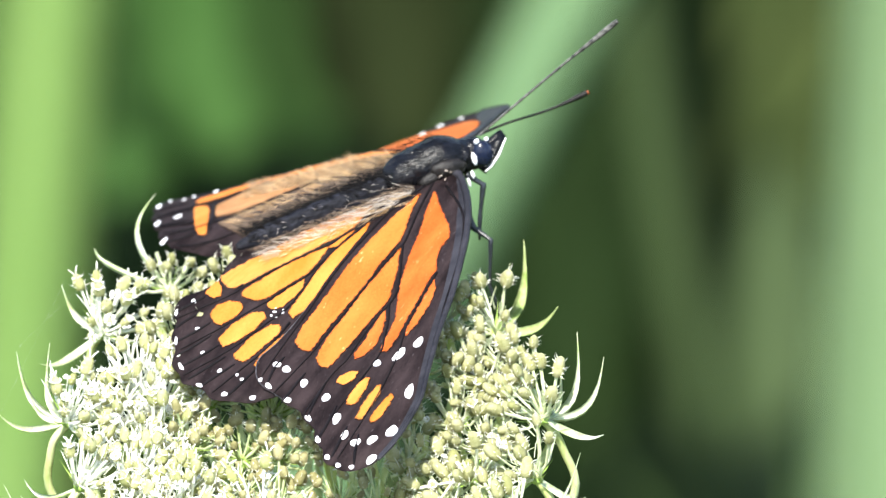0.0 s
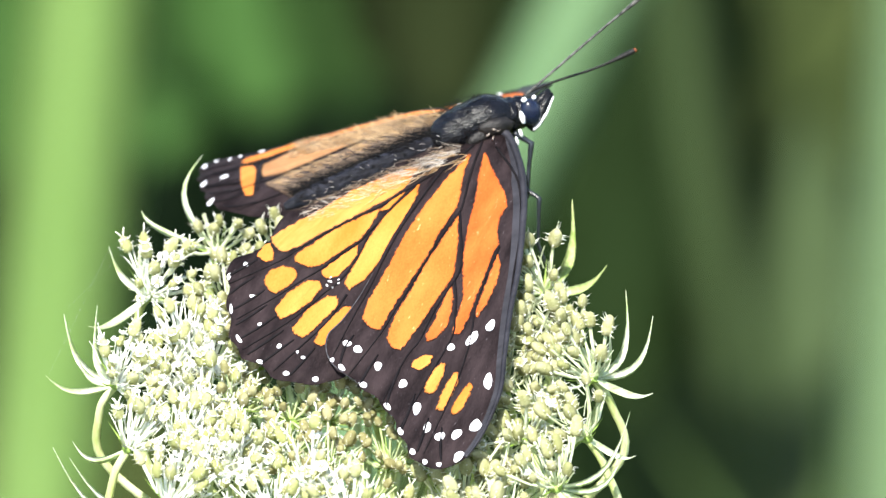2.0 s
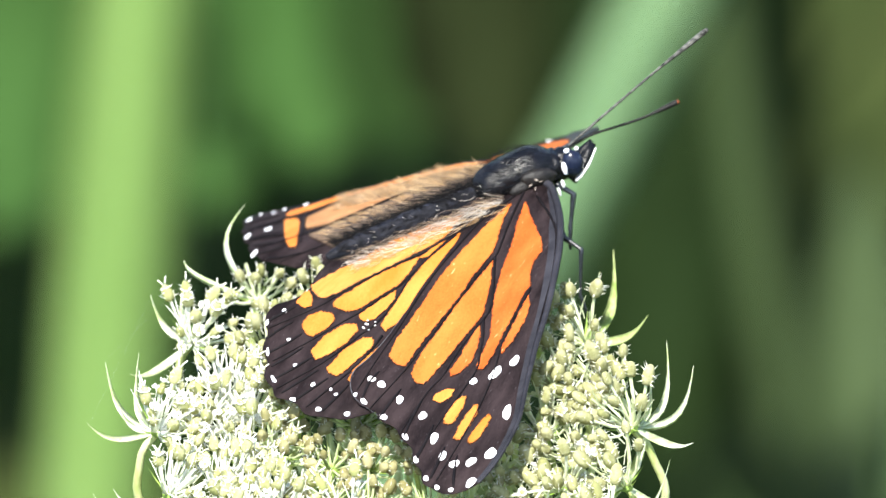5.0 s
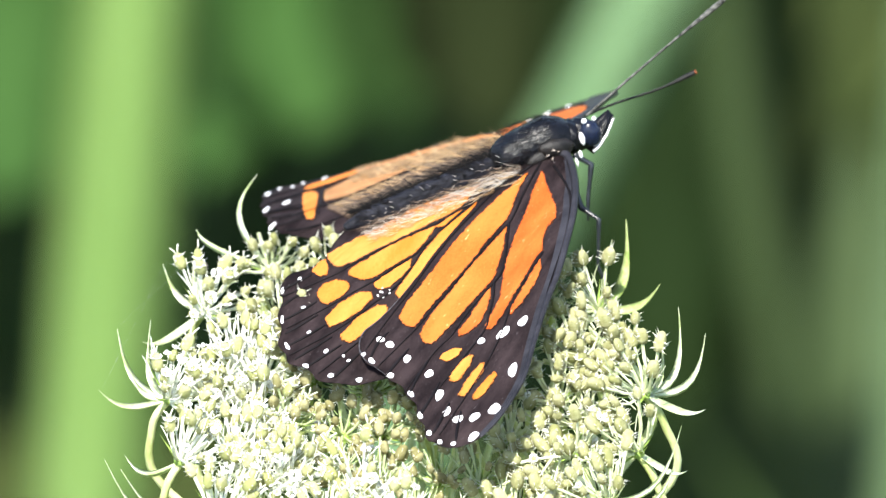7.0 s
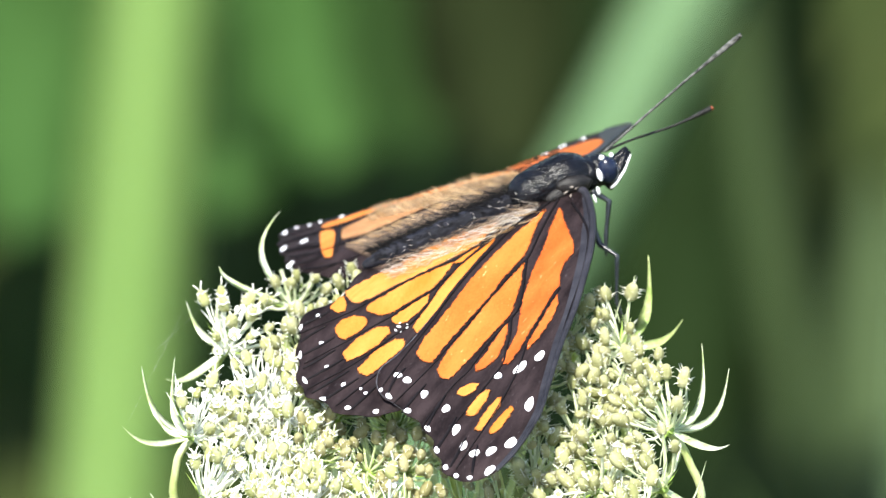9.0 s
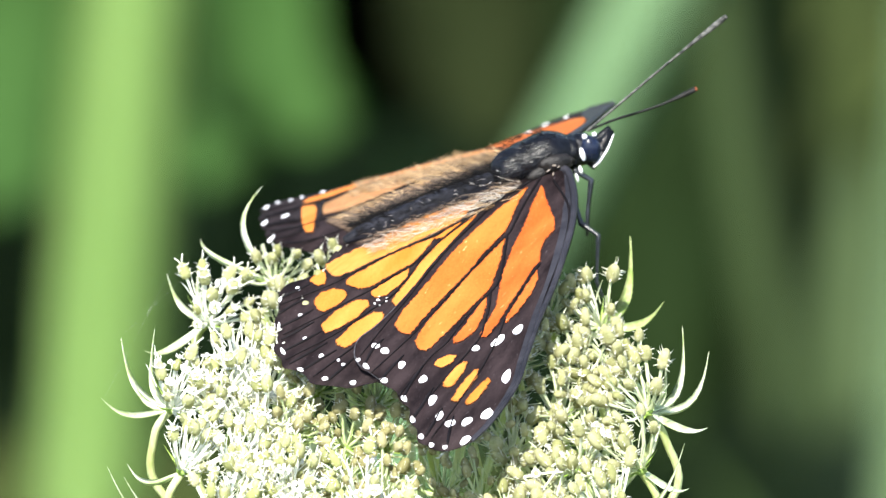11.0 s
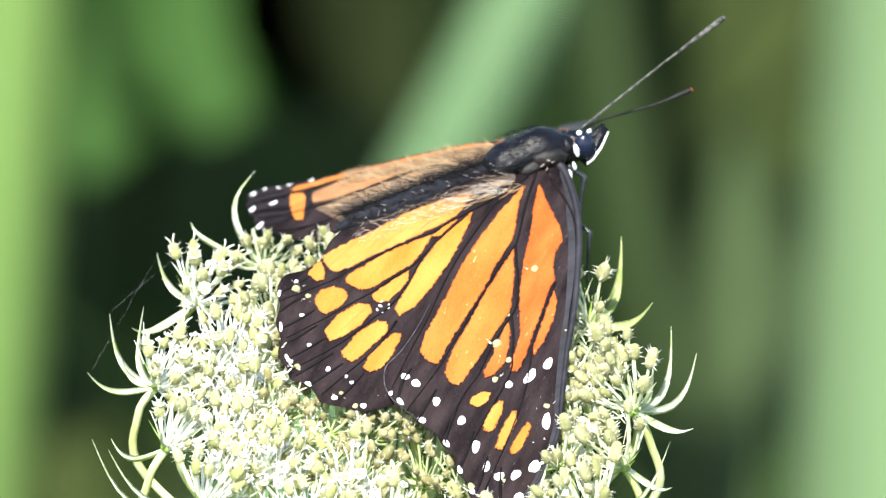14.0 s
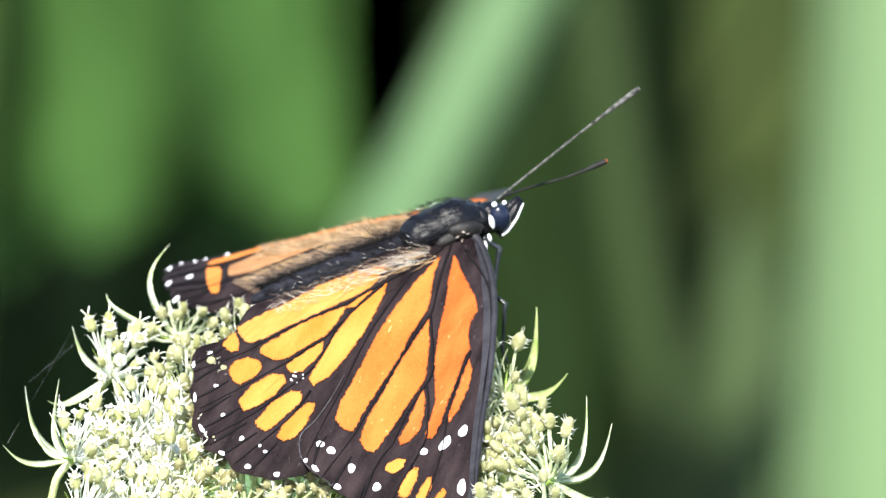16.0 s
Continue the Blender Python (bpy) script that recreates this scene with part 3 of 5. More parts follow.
# two threads of silk between bracteole tips
for a, b in (((-30.9, 3.7, -0.3), (-24.7, 24.0, -0.2)), ((-29.1, 12.0, 1.3), (-20.6, 25.5, 0.8))):
    bm = bmesh.new()
    tube(bm, [up_local(*a), up_local(*[(p + q) / 2 for p, q in zip(a, b)]), up_local(*b)], 0.003 * MM, 4)
    part("silk_thread", bm, M_SILK, flower, "fine thread of spider silk")

# ---- the butterfly: x ahead, y to its left, z up, from the thorax ----
butterfly = tagged(new("butterfly"), "orange and black butterfly with white spots, wings spread on the umbel", "butterfly")
DROOP = radians(16.5)
fore_out = [(0.1, -0.2), (1.2, -0.1), (2.2, 1.3), (1.4, 5.4), (-0.2, 9.2), (-2.7, 13.4), (-5.4, 17.5), (-8.3, 21.3), (-11.5, 26.0), (-13.7, 29.3), (-16.3, 31.9), (-18.7, 33.8), (-20.8, 35.0), (-22.4, 35.2), (-23.8, 34.9), (-24.9, 33.9), (-25.5, 32.1), (-25.3, 29.5), (-25.0, 26.4), (-25.4, 24.0), (-26.0, 21.8), (-26.7, 19.8), (-27.2, 18.0), (-26.9, 16.2), (-25.8, 14.6), (-23.7, 13.7), (-20.9, 12.0), (-18.1, 9.9), (-15.1, 7.4), (-11.9, 5.1), (-8.6, 2.9), (-5.4, 1.1), (-2.4, 0.0)]
hind_out = [(-1.0, 0.6), (-4.3, 0.1), (-7.6, 0.3), (-13.0, 1.0), (-18.1, 0.9), (-22.5, 0.7), (-25.5, 1.0), (-27.5, 1.3), (-29.6, 1.1), (-30.6, 2.2), (-31.9, 4.6), (-33.1, 7.4), (-34.2, 10.4), (-34.2, 12.5), (-33.4, 13.8), (-32.7, 16.0), (-31.3, 17.9), (-29.7, 19.2), (-28.0, 19.7), (-25.6, 19.9), (-21.6, 18.1), (-16.3, 13.1), (-10.2, 7.7), (-3.1, 1.7)]
cA = [(-2.3, 1.4), (-5.6, 2.8), (-9.2, 4.7), (-12.2, 6.6), (-15.3, 9.0), (-18.1, 11.2), (-20.4, 12.9), (-21.9, 14.6), (-21.7, 16.1), (-20.9, 16.8), (-18.8, 15.2), (-15.7, 13.1), (-12.3, 10.9), (-9.1, 8.4), (-6.9, 7.0), (-5.7, 5.6), (-4.0, 3.3)]
cB = [(-7.2, 7.9), (-9.8, 9.5), (-12.9, 11.6), (-16.0, 13.9), (-19.2, 16.2), (-20.9, 18.0), (-21.0, 19.3), (-20.3, 20.1), (-18.8, 19.3), (-16.3, 17.8), (-13.8, 16.1), (-11.3, 14.6), (-9.7, 12.4), (-8.2, 10.0)]
cC = [(-12.0, 15.5), (-13.7, 16.7), (-15.6, 18.4), (-17.3, 19.7), (-17.5, 20.5), (-16.5, 20.6), (-14.8, 19.8), (-13.5, 18.4), (-12.5, 16.9)]
cD = [(-0.9, 1.9), (-2.7, 4.0), (-4.9, 7.1), (-7.1, 9.7), (-9.0, 12.4), (-10.6, 15.2), (-12.0, 17.7), (-14.0, 19.8), (-14.9, 20.9), (-14.1, 21.3), (-12.3, 19.9), (-10.2, 17.8), (-8.1, 15.8), (-6.4, 14.1), (-5.2, 13.2), (-4.6, 11.7), (-3.4, 10.2), (-2.3, 9.5), (-1.6, 7.9), (-1.3, 4.9)]
cE = [(-6.0, 14.3), (-7.5, 15.6), (-9.4, 17.5), (-11.4, 19.5), (-11.7, 20.4), (-10.0, 19.4), (-8.1, 17.8), (-6.4, 15.8)]
s1 = [(-20.4, 22.5), (-19.8, 21.9), (-18.6, 21.8), (-17.8, 22.3), (-18.6, 23.1), (-19.8, 23.3)]
s2 = [(-20.7, 25.8), (-20.0, 24.9), (-18.7, 23.9), (-17.5, 23.5), (-17.1, 23.9), (-18.2, 25.2), (-19.7, 26.4), (-20.4, 26.4)]
s3 = [(-20.7, 28.4), (-19.4, 26.9), (-17.9, 25.8), (-16.8, 25.2), (-16.5, 25.5), (-17.2, 26.6), (-18.7, 27.8), (-20.1, 28.9)]
s4 = [(-19.6, 29.4), (-18.5, 28.4), (-17.1, 27.5), (-16.1, 27.1), (-16.0, 27.7), (-17.4, 29.0), (-18.6, 29.8), (-19.4, 29.9)]
h1 = [(-7.4, 0.0), (-11.2, -0.6), (-14.8, -0.6), (-18.1, -0.2), (-21.4, 0.1), (-24.9, 0.5), (-25.1, 1.8), (-24.7, 2.9), (-22.7, 3.1), (-19.2, 2.7), (-15.9, 2.5), (-12.7, 2.3), (-9.9, 1.8)]
h1b = [(-27.2, 1.9), (-25.9, 1.1), (-25.3, 1.2), (-25.5, 2.5), (-26.0, 3.3), (-26.8, 3.1)]
h2 = [(-13.4, 2.9), (-16.0, 2.8), (-19.3, 3.0), (-23.7, 3.8), (-24.1, 4.6), (-23.1, 6.0), (-21.9, 6.3), (-19.3, 5.8), (-17.1, 5.4), (-15.4, 4.5)]
h3 = [(-17.6, 5.9), (-19.8, 6.3), (-22.3, 7.0), (-22.3, 8.1), (-21.1, 8.4), (-19.5, 7.8), (-18.1, 6.9)]
h4 = [(-8.5, 2.1), (-10.7, 2.6), (-13.6, 4.0), (-16.2, 5.7), (-18.6, 7.6), (-20.9, 9.4), (-20.9, 10.6), (-18.8, 10.2), (-16.0, 8.6), (-12.9, 6.4), (-9.9, 3.9)]
h5 = [(-10.2, 2.3), (-11.7, 2.45), (-13.7, 3.1), (-12.7, 3.4)]
p2 = [(-28.0, 5.1), (-26.9, 4.3), (-25.4, 4.4), (-24.5, 5.4), (-24.7, 6.4), (-26.0, 7.0), (-27.6, 7.2), (-28.1, 6.6)]
p3 = [(-28.6, 8.9), (-26.6, 7.7), (-24.1, 7.3), (-23.0, 8.0), (-23.2, 9.0), (-25.1, 10.0), (-27.5, 10.5), (-28.7, 10.4)]
p4 = [(-28.1, 12.0), (-25.7, 10.6), (-23.2, 10.1), (-22.3, 10.7), (-22.7, 11.8), (-24.5, 12.6), (-26.5, 13.4), (-27.7, 13.7), (-28.3, 12.8)]
p5 = [(-27.0, 14.7), (-26.2, 13.9), (-24.0, 12.8), (-22.2, 12.2), (-21.6, 12.8), (-23.5, 14.6), (-25.2, 15.6), (-26.6, 15.6)]
sp_fore = [(-10.9, 21.9, 1.02, 0.62, -43), (-13.3, 22.4, 1.33, 0.67, -28), (-15.7, 22.3, 0.58, 0.57, 2), (-14.4, 27.9, 1.51, 0.58, -51), (-18.1, 32.1, 1.22, 0.72, -33), (-20.3, 32.1, 1.01, 0.58, -33), (-21.9, 31.5, 0.79, 0.67, -28), (-22.5, 29.9, 0.86, 0.55, -43), (-22.3, 27.3, 1.03, 0.60, -47), (-22.1, 23.9, 0.64, 0.72, 30), (-23.3, 20.7, 0.59, 0.73, 30), (-24.1, 17.8, 0.64, 0.65, 2), (-24.7, 16.6, 0.59, 0.57, 2)]
sp_fmar = [(-26.6, 19.0, 0.67, 0.40, 79), (-27.0, 17.7, 0.29, 0.40, 30), (-25.7, 22.0, 0.65, 0.48, 74), (-24.8, 25.6, 0.79, 0.36, 91), (-25.1, 29.0, 0.72, 0.35, 98), (-25.2, 31.8, 0.41, 0.48, 30), (-24.7, 33.5, 0.35, 0.48, 30), (-23.6, 34.5, 0.35, 0.40, 30), (-21.4, 34.6, 1.02, 0.60, -22)]
sp_hind = [(-28.7, 2.4, 0.35, 0.39, 28), (-29.9, 6.3, 0.35, 0.31, 28), (-30.8, 9.9, 0.29, 0.31, 28), (-30.3, 13.4, 0.35, 0.39, 28), (-29.0, 15.0, 0.23, 0.23, 28), (-28.8, 15.9, 0.35, 0.23, 28)]
sp_hmar = [(-30.9, 2.9, 0.61, 0.24, -59), (-32.5, 6.7, 0.78, 0.24, -67), (-33.5, 10.5, 0.76, 0.30, 90), (-32.9, 14.2, 0.54, 0.35, 63), (-31.2, 16.8, 0.49, 0.37, 47), (-28.9, 18.9, 0.52, 0.39, 15)]


def wing_point(u, v, side, lift, kind):
    """From the wing's own plane (ahead, outwards) in mm to its space, with a slight camber and ripples along the veins."""
    a = DROOP if kind == "fore" else DROOP + radians(3)
    c, s = math.cos(a), math.sin(a)
    w = 0.25 * math.sin(max(0, min(1, v / 36)) * math.pi)
    if side < 0 and kind == "hind" and v < 2:
        w -= 0.07 * (2 - v) ** 2
    z = w + lift
    if kind == "hind":
        k = max(0, min(1, (v - 6) / 10))
        z += -0.22 + (0.3 * k * k * (3 - 2 * k) if side > 0 else 0)
    return Vector((u, -side * (c * v + s * z), -s * v + c * z)) * MM


def outline(points, n, jag, seed, square=0.0):
    """A closed line through the points, drawn towards straight runs with corners by square, with a ragged edge."""
    r = random.Random(seed)
    pts = spline([(x, y, 0) for x, y in points], n, True)
    out = []
    for i, p in enumerate(pts):
        (ax, ay), (bx, by), t = points[i // n], points[(i // n + 1) % len(points)], i % n / n
        x, y = p.x + (ax + (bx - ax) * t - p.x) * square, p.y + (ay + (by - ay) * t - p.y) * square
        out.append((x + r.uniform(-jag, jag), y + r.uniform(-jag, jag)))
    return out


def membrane(bm, pts, side, kind, rings=7):
    """The wing's thin sheet, filled ring by ring towards its middle, with an upper and an under face."""
    cx, cy = sum(p[0] for p in pts) / len(pts), sum(p[1] for p in pts) / len(pts)
    n = len(pts)
    layers = []
    for lift in (0.0, -0.09):
        rows = []
        for k in range(rings):
            f = 1 - k / rings
            rows.append([bm.verts.new(wing_point(cx + (x - cx) * f, cy + (y - cy) * f, side, lift, kind)) for x, y in pts])
        mid = bm.verts.new(wing_point(cx, cy, side, lift, kind))
        for a, b in zip(rows, rows[1:]):
            for j in range(n):
                bm.faces.new((a[j], a[(j + 1) % n], b[(j + 1) % n], b[j]))
        for j in range(n):
            bm.faces.new((rows[-1][j], rows[-1][(j + 1) % n], mid))
        layers.append(rows[0])
    for j in range(n):
        bm.faces.new((layers[0][j], layers[1][j], layers[1][(j + 1) % n], layers[0][(j + 1) % n]))
    bmesh.ops.recalc_face_normals(bm, faces=bm.faces)


def inset(pts, depth):
    """Each corner moved inwards, at most a third of the way across the shape."""
    n = len(pts)
    area = sum(pts[i][0] * pts[(i + 1) % n][1] - pts[(i + 1) % n][0] * pts[i][1] for i in range(n))
    out = []
    for i in range(n):
        (ax, ay), (px, py), (bx, by) = pts[i - 2], pts[i], pts[(i + 2) % n]
        tx, ty = bx - ax, by - ay
        k = math.hypot(tx, ty) or 1e-6
        nx, ny = (-ty / k, tx / k) if area > 0 else (ty / k, -tx / k)
        far = 3 * depth
        for j in range(n):
            (x1, y1), (x2, y2) = pts[j], pts[(j + 1) % n]
            ex, ey = x2 - x1, y2 - y1
            det = nx * -ey + ny * ex
            if min((i - j) % n, (j - i) % n) < 4 or abs(det) < 1e-9:
                continue
            t = ((x1 - px) * -ey + (y1 - py) * ex) / det
            w = (nx * (y1 - py) - ny * (x1 - px)) / det
            if 0 < t < far and -0.01 <= w <= 1.01:
                far = t
        out.append((px + nx * far / 3, py + ny * far / 3))
    return out


def patch(name, pts, side, lift, kind, material, parent, label="", soft=0.0):
    """A scaled field on the wing; its rim value fades the pigment over the soft width."""
    bm = bmesh.new()
    rim = bm.verts.layers.float.new("rim")
    top = [bm.verts.new(wing_point(x, y, side, lift, kind)) for x, y in pts]
    low = [bm.verts.new(wing_point(x, y, side, -0.02, kind)) for x, y in pts]
    n = len(pts)
    if soft:
        mid = [bm.verts.new(wing_point(x, y, side, lift, kind)) for x, y in inset(pts, soft)]
        for v in mid:
            v[rim] = 1.0
        bm.faces.new(mid)
        for j in range(n):
            bm.faces.new((top[j], top[(j + 1) % n], mid[(j + 1) % n], mid[j]))
    else:
        bm.faces.new(top)
    for j in range(n):
        bm.faces.new((top[j], low[j], low[(j + 1) % n], top[(j + 1) % n]))
    bmesh.ops.triangulate(bm, faces=bm.faces)
    bmesh.ops.recalc_face_normals(bm, faces=bm.faces)
    return link_bm_flat(name, bm, material, parent, label)


def link_bm_flat(name, bm, material, parent, label):
    ob = link_bm(name, bm, material, parent, smooth=False)
    return tagged(ob, label)


def oval(s, seed):
    r = random.Random(seed)
    u, v, a, b, deg = s
    c, n = radians(deg), 24
    out = []
    for j in range(n):
        t = 2 * math.pi * j / n
        k = 0.67 + 0.07 * math.sin(2 * t + seed) + 0.05 * math.sin(3 * t + 2 * seed) + r.uniform(-0.03, 0.03)
        x, y = math.cos(t) * a * k, math.sin(t) * b * k
        out.append((u + x * math.cos(c) - y * math.sin(c), v + x * math.sin(c) + y * math.cos(c)))
    return out


FORE_VEINS = [[(-0.5, 0.6), (-3.4, 3.6), (-5.4, 6.0), (-6.8, 7.5), (-9.4, 9.0), (-12.6, 11.2), (-15.8, 13.5), (-19.0, 15.7), (-21.3, 17.3), (-26.6, 20.3)],
              [(-6.8, 7.5), (-8.6, 11.2), (-10.1, 13.9), (-11.4, 15.0), (-13.6, 16.4), (-15.9, 18.1), (-18.0, 19.9), (-20.5, 21.3), (-25.2, 25.0)],
              [(-11.4, 15.0), (-12.4, 17.2), (-13.6, 19.2), (-15.0, 21.2), (-19.6, 24.6), (-24.9, 28.5)],
              [(-5.4, 13.5), (-6.9, 14.9), (-9.0, 16.9), (-11.2, 19.2), (-14.0, 23.0), (-18.2, 27.3), (-24.4, 32.6)],
              [(0.4, 2.0), (0.2, 7.2), (-2.6, 12.8), (-6.8, 18.8), (-12.0, 27.0)],
              [(-1.5, 0.6), (-6.0, 2.0), (-9.4, 4.0), (-12.6, 6.0), (-16.0, 8.6), (-19.4, 11.5), (-22.4, 13.8), (-26.6, 17.2)]]
HIND_VEINS = [[(-4.0, 1.3), (-9.9, 2.1), (-13.0, 2.6), (-16.0, 2.65), (-19.3, 2.85), (-23.5, 3.4), (-25.5, 3.7), (-31.4, 3.7)],
              [(-9.0, 2.2), (-12.5, 3.5), (-15.6, 4.9), (-17.4, 5.65), (-19.6, 6.05), (-22.2, 6.7), (-24.4, 7.0), (-28.2, 7.6), (-32.6, 8.1)],
              [(-15.8, 5.2), (-18.2, 7.2), (-20.0, 8.4), (-21.4, 9.1), (-23.2, 9.6), (-25.4, 10.35), (-28.6, 11.2), (-33.8, 11.9)],
              [(-21.4, 11.0), (-24.5, 13.0), (-27.2, 14.1), (-32.2, 15.9)]]


FORE_FOLDS = [[(-22.6, 19.4), (-24.4, 20.6), (-26.3, 22.0)], [(-21.4, 22.0), (-23.4, 23.8), (-25.0, 25.6)], [(-21.6, 25.6), (-23.4, 27.4), (-25.0, 28.9)], [(-21.8, 28.9), (-23.4, 30.6), (-24.8, 32.0)], [(-21.2, 30.6), (-22.4, 32.6), (-23.2, 34.2)], [(-23.6, 16.0), (-25.2, 17.0), (-26.6, 18.6)]]
LEFT_FOLDS = [[(-28.4, 2.2), (-30.0, 2.6), (-31.2, 3.4)], [(-28.0, 5.0), (-30.4, 5.4), (-32.4, 6.2)], [(-29.2, 8.4), (-31.4, 8.8), (-33.4, 9.4)], [(-30.0, 11.0), (-32.0, 11.4), (-34.0, 12.0)], [(-26.6, 0.4), (-28.4, 0.2), (-29.8, 0.4)], [(-24.6, -1.6), (-27.0, -1.4), (-28.6, -0.8)]]
HIND_FOLDS = [[(-27.4, 2.4), (-29.2, 2.6), (-30.9, 2.8)], [(-28.4, 6.2), (-30.4, 6.6), (-32.4, 6.8)], [(-28.9, 9.8), (-31.0, 10.2), (-33.4, 10.5)], [(-28.6, 13.4), (-30.8, 13.9), (-32.8, 14.4)], [(-27.2, 15.4), (-29.2, 16.4), (-31.0, 17.2)], [(-28.6, 4.2), (-30.4, 4.5), (-31.8, 4.9)], [(-29.0, 8.0), (-31.0, 8.4), (-33.0, 8.7)], [(-29.0, 11.8), (-31.0, 12.2), (-33.6, 12.7)]]


def build_wing(name, label, kind, side, cells, spots, veins, edge, seed):
    bm = bmesh.new()
    rim = outline(edge, 6, 0.03, seed)
    if kind == "hind":
        rim = [(x + (0.24 * math.sin(y * 1.75 + 0.6) if x < -28.6 else 0), y) for x, y in rim]
    else:
        rim = [(x + (0.20 * math.sin(y * 1.9) if x < -23.8 and 17 < y < 33.5 else 0), y) for x, y in rim]
    membrane(bm, rim, side, kind)
    ob = part(name, bm, M_BLACK, butterfly, label)
    for i, (pts, m) in enumerate(cells):
        patch("orange_cell", outline(pts, 10, 0.06, seed + i, 0.7), side, 0.10, kind, m, ob, soft=0.14 if len(pts) < 8 else 0.30)
    for i, s in enumerate(spots):
        patch("white_spot", oval(s, seed + 40 + i), side, 0.11, kind, M_WHITE, ob)
    for vn in veins:
        bm = bmesh.new()
        path = [wing_point(p.x, p.y, side, 0.07 if side > 0 else 0.12, kind) for p in spline([(x, y, 0) for x, y in vn], 6)]
        tube(bm, path, [(0.15 - 0.09 * i / len(path)) * MM for i in range(len(path))], 5)
        part("vein", bm, M_VEIN, ob)
    for vn in (FORE_FOLDS if kind == "fore" else HIND_FOLDS) if side > 0 else LEFT_FOLDS if kind == "hind" else []:
        bm = bmesh.new()
        path = [wing_point(p.x, p.y, side, 0.03, kind) for p in spline([(x, y, 0) for x, y in vn], 5)]
        tube(bm, path, [0.17 * math.sin(math.pi * (0.15 + 0.7 * i / len(path))) * MM for i in range(len(path))], 5)
        part("fold", bm, M_VEIN, ob)
    if kind == "fore" and side > 0:
        bm = bmesh.new()
        path = [wing_point(p.x, p.y, side, 0.02, kind) for p in spline([(x, y, 0) for x, y in edge[20:28]], 6)]
        tube(bm, path, [0.075 * math.sin(math.pi * (0.08 + 0.84 * i / len(path))) * MM for i in range(len(path))], 6)
        part("fringe", bm, M_FRINGE, ob, "pale grey fringe along the inner edge")
    if kind == "fore":
        rim = spline([(x, y, 0) for x, y in edge[2:13]], 4)
        inner = []
        for i, p in enumerate(rim):
            d = (rim[min(i + 1, len(rim) - 1)] - rim[max(i - 1, 0)]).normalized()
            w = 1.35 * min(1, 0.25 + i / 8) * (1 - 0.75 * i / len(rim))
            inner.append((p.x - d.y * w, p.y + d.x * w))
        patch("edge_band", [(p.x, p.y) for p in rim] + inner[::-1], side, 0.06, kind, M_EDGE, ob, "slate-grey band along the leading edge")
        bm = bmesh.new()
        path = [wing_point(p.x, p.y, side, 0.0, kind) for p in spline([(x, y, 0) for x, y in edge[1:13]], 5)]
        tube(bm, path, [(0.46 - 0.30 * i / len(path)) * MM for i in range(len(path))], 8)
        part("leading_edge", bm, M_EDGE, ob, "dark grey thickened leading edge")
    return ob


FORE_CELLS = [(cA, M_ORANGE), (cB, M_ORANGE), (cC, M_RED), (cD, M_RED), (cE, M_RED), (s1, M_YELLOW), (s2, M_YELLOW), (s3, M_YELLOW), (s4, M_YELLOW)]
TAN_L = [(-26.0, 6.8), (-23.0, 8.2), (-18.9, 8.0), (-14.1, 7.4), (-9.1, 6.1), (-4.7, 4.1), (-6.9, 3.4), (-11.0, 4.6), (-14.2, 4.6), (-17.1, 3.7), (-20.2, 2.7), (-22.9, 2.2), (-24.8, 3.0)]
BROWN_L = [(-24.1, 0.8), (-20.8, 1.6), (-16.9, 2.8), (-13.8, 3.7), (-10.6, 3.7), (-5.5, 2.4), (-10.3, -0.2), (-13.5, -0.9), (-16.8, -1.9), (-20.7, -2.5)]
END_L = [(-28.8, 8.6), (-27.1, 7.8), (-26.3, 6.0), (-25.4, 1.7), (-25.2, -0.5), (-26.2, -0.2), (-27.5, 3.4)]
TOP_L = [(-29.2, 10.3), (-28.8, 11.1), (-26.4, 11.0), (-23.1, 11.0), (-19.6, 10.4), (-15.5, 9.9), (-8.0, 8.4), (-4.0, 5.6), (-9.0, 7.0), (-14.5, 8.4), (-19.1, 8.9), (-23.3, 9.3), (-25.8, 9.1), (-28.4, 9.3)]
SPOTS_L = [(-34.2, 13.0, 0.6, 0.40, 70), (-32.8, 7.1, 0.85, 0.45, 80), (-30.4, 7.3, 0.6, 0.5, 20), (-33.0, 13.6, 0.30, 0.18, 0), (-31.2, 12.7, 0.34, 0.16, 0), (-29.9, 12.6, 0.30, 0.18, 0), (-27.2, 11.9, 0.45, 0.14, 0), (-30.4, 0.7, 0.8, 0.4, 60)]
hind_out_l = [(-1, 0.5), (-6, -0.3), (-12, -1.4), (-16, -3.0), (-19.5, -4.1), (-23.4, -3.7), (-26.7, -2.4), (-29.8, -0.2), (-31.6, 3.1), (-33.7, 8.5), (-34.8, 12.8), (-33.8, 14.3), (-30.2, 13.1), (-25.2, 11.9), (-19.7, 11.1), (-15.6, 10.6), (-10, 9.5), (-5.6, 7.6), (-2, 3.4)]
hind_out = [(x, y - (1.9 if 0 < i < 6 else 0)) for i, (x, y) in enumerate(hind_out)]
HIND_CELLS_L = [(TAN_L, M_TAN), (BROWN_L, M_BROWN), (END_L, M_YELLOW), (TOP_L, M_YELLOW)]
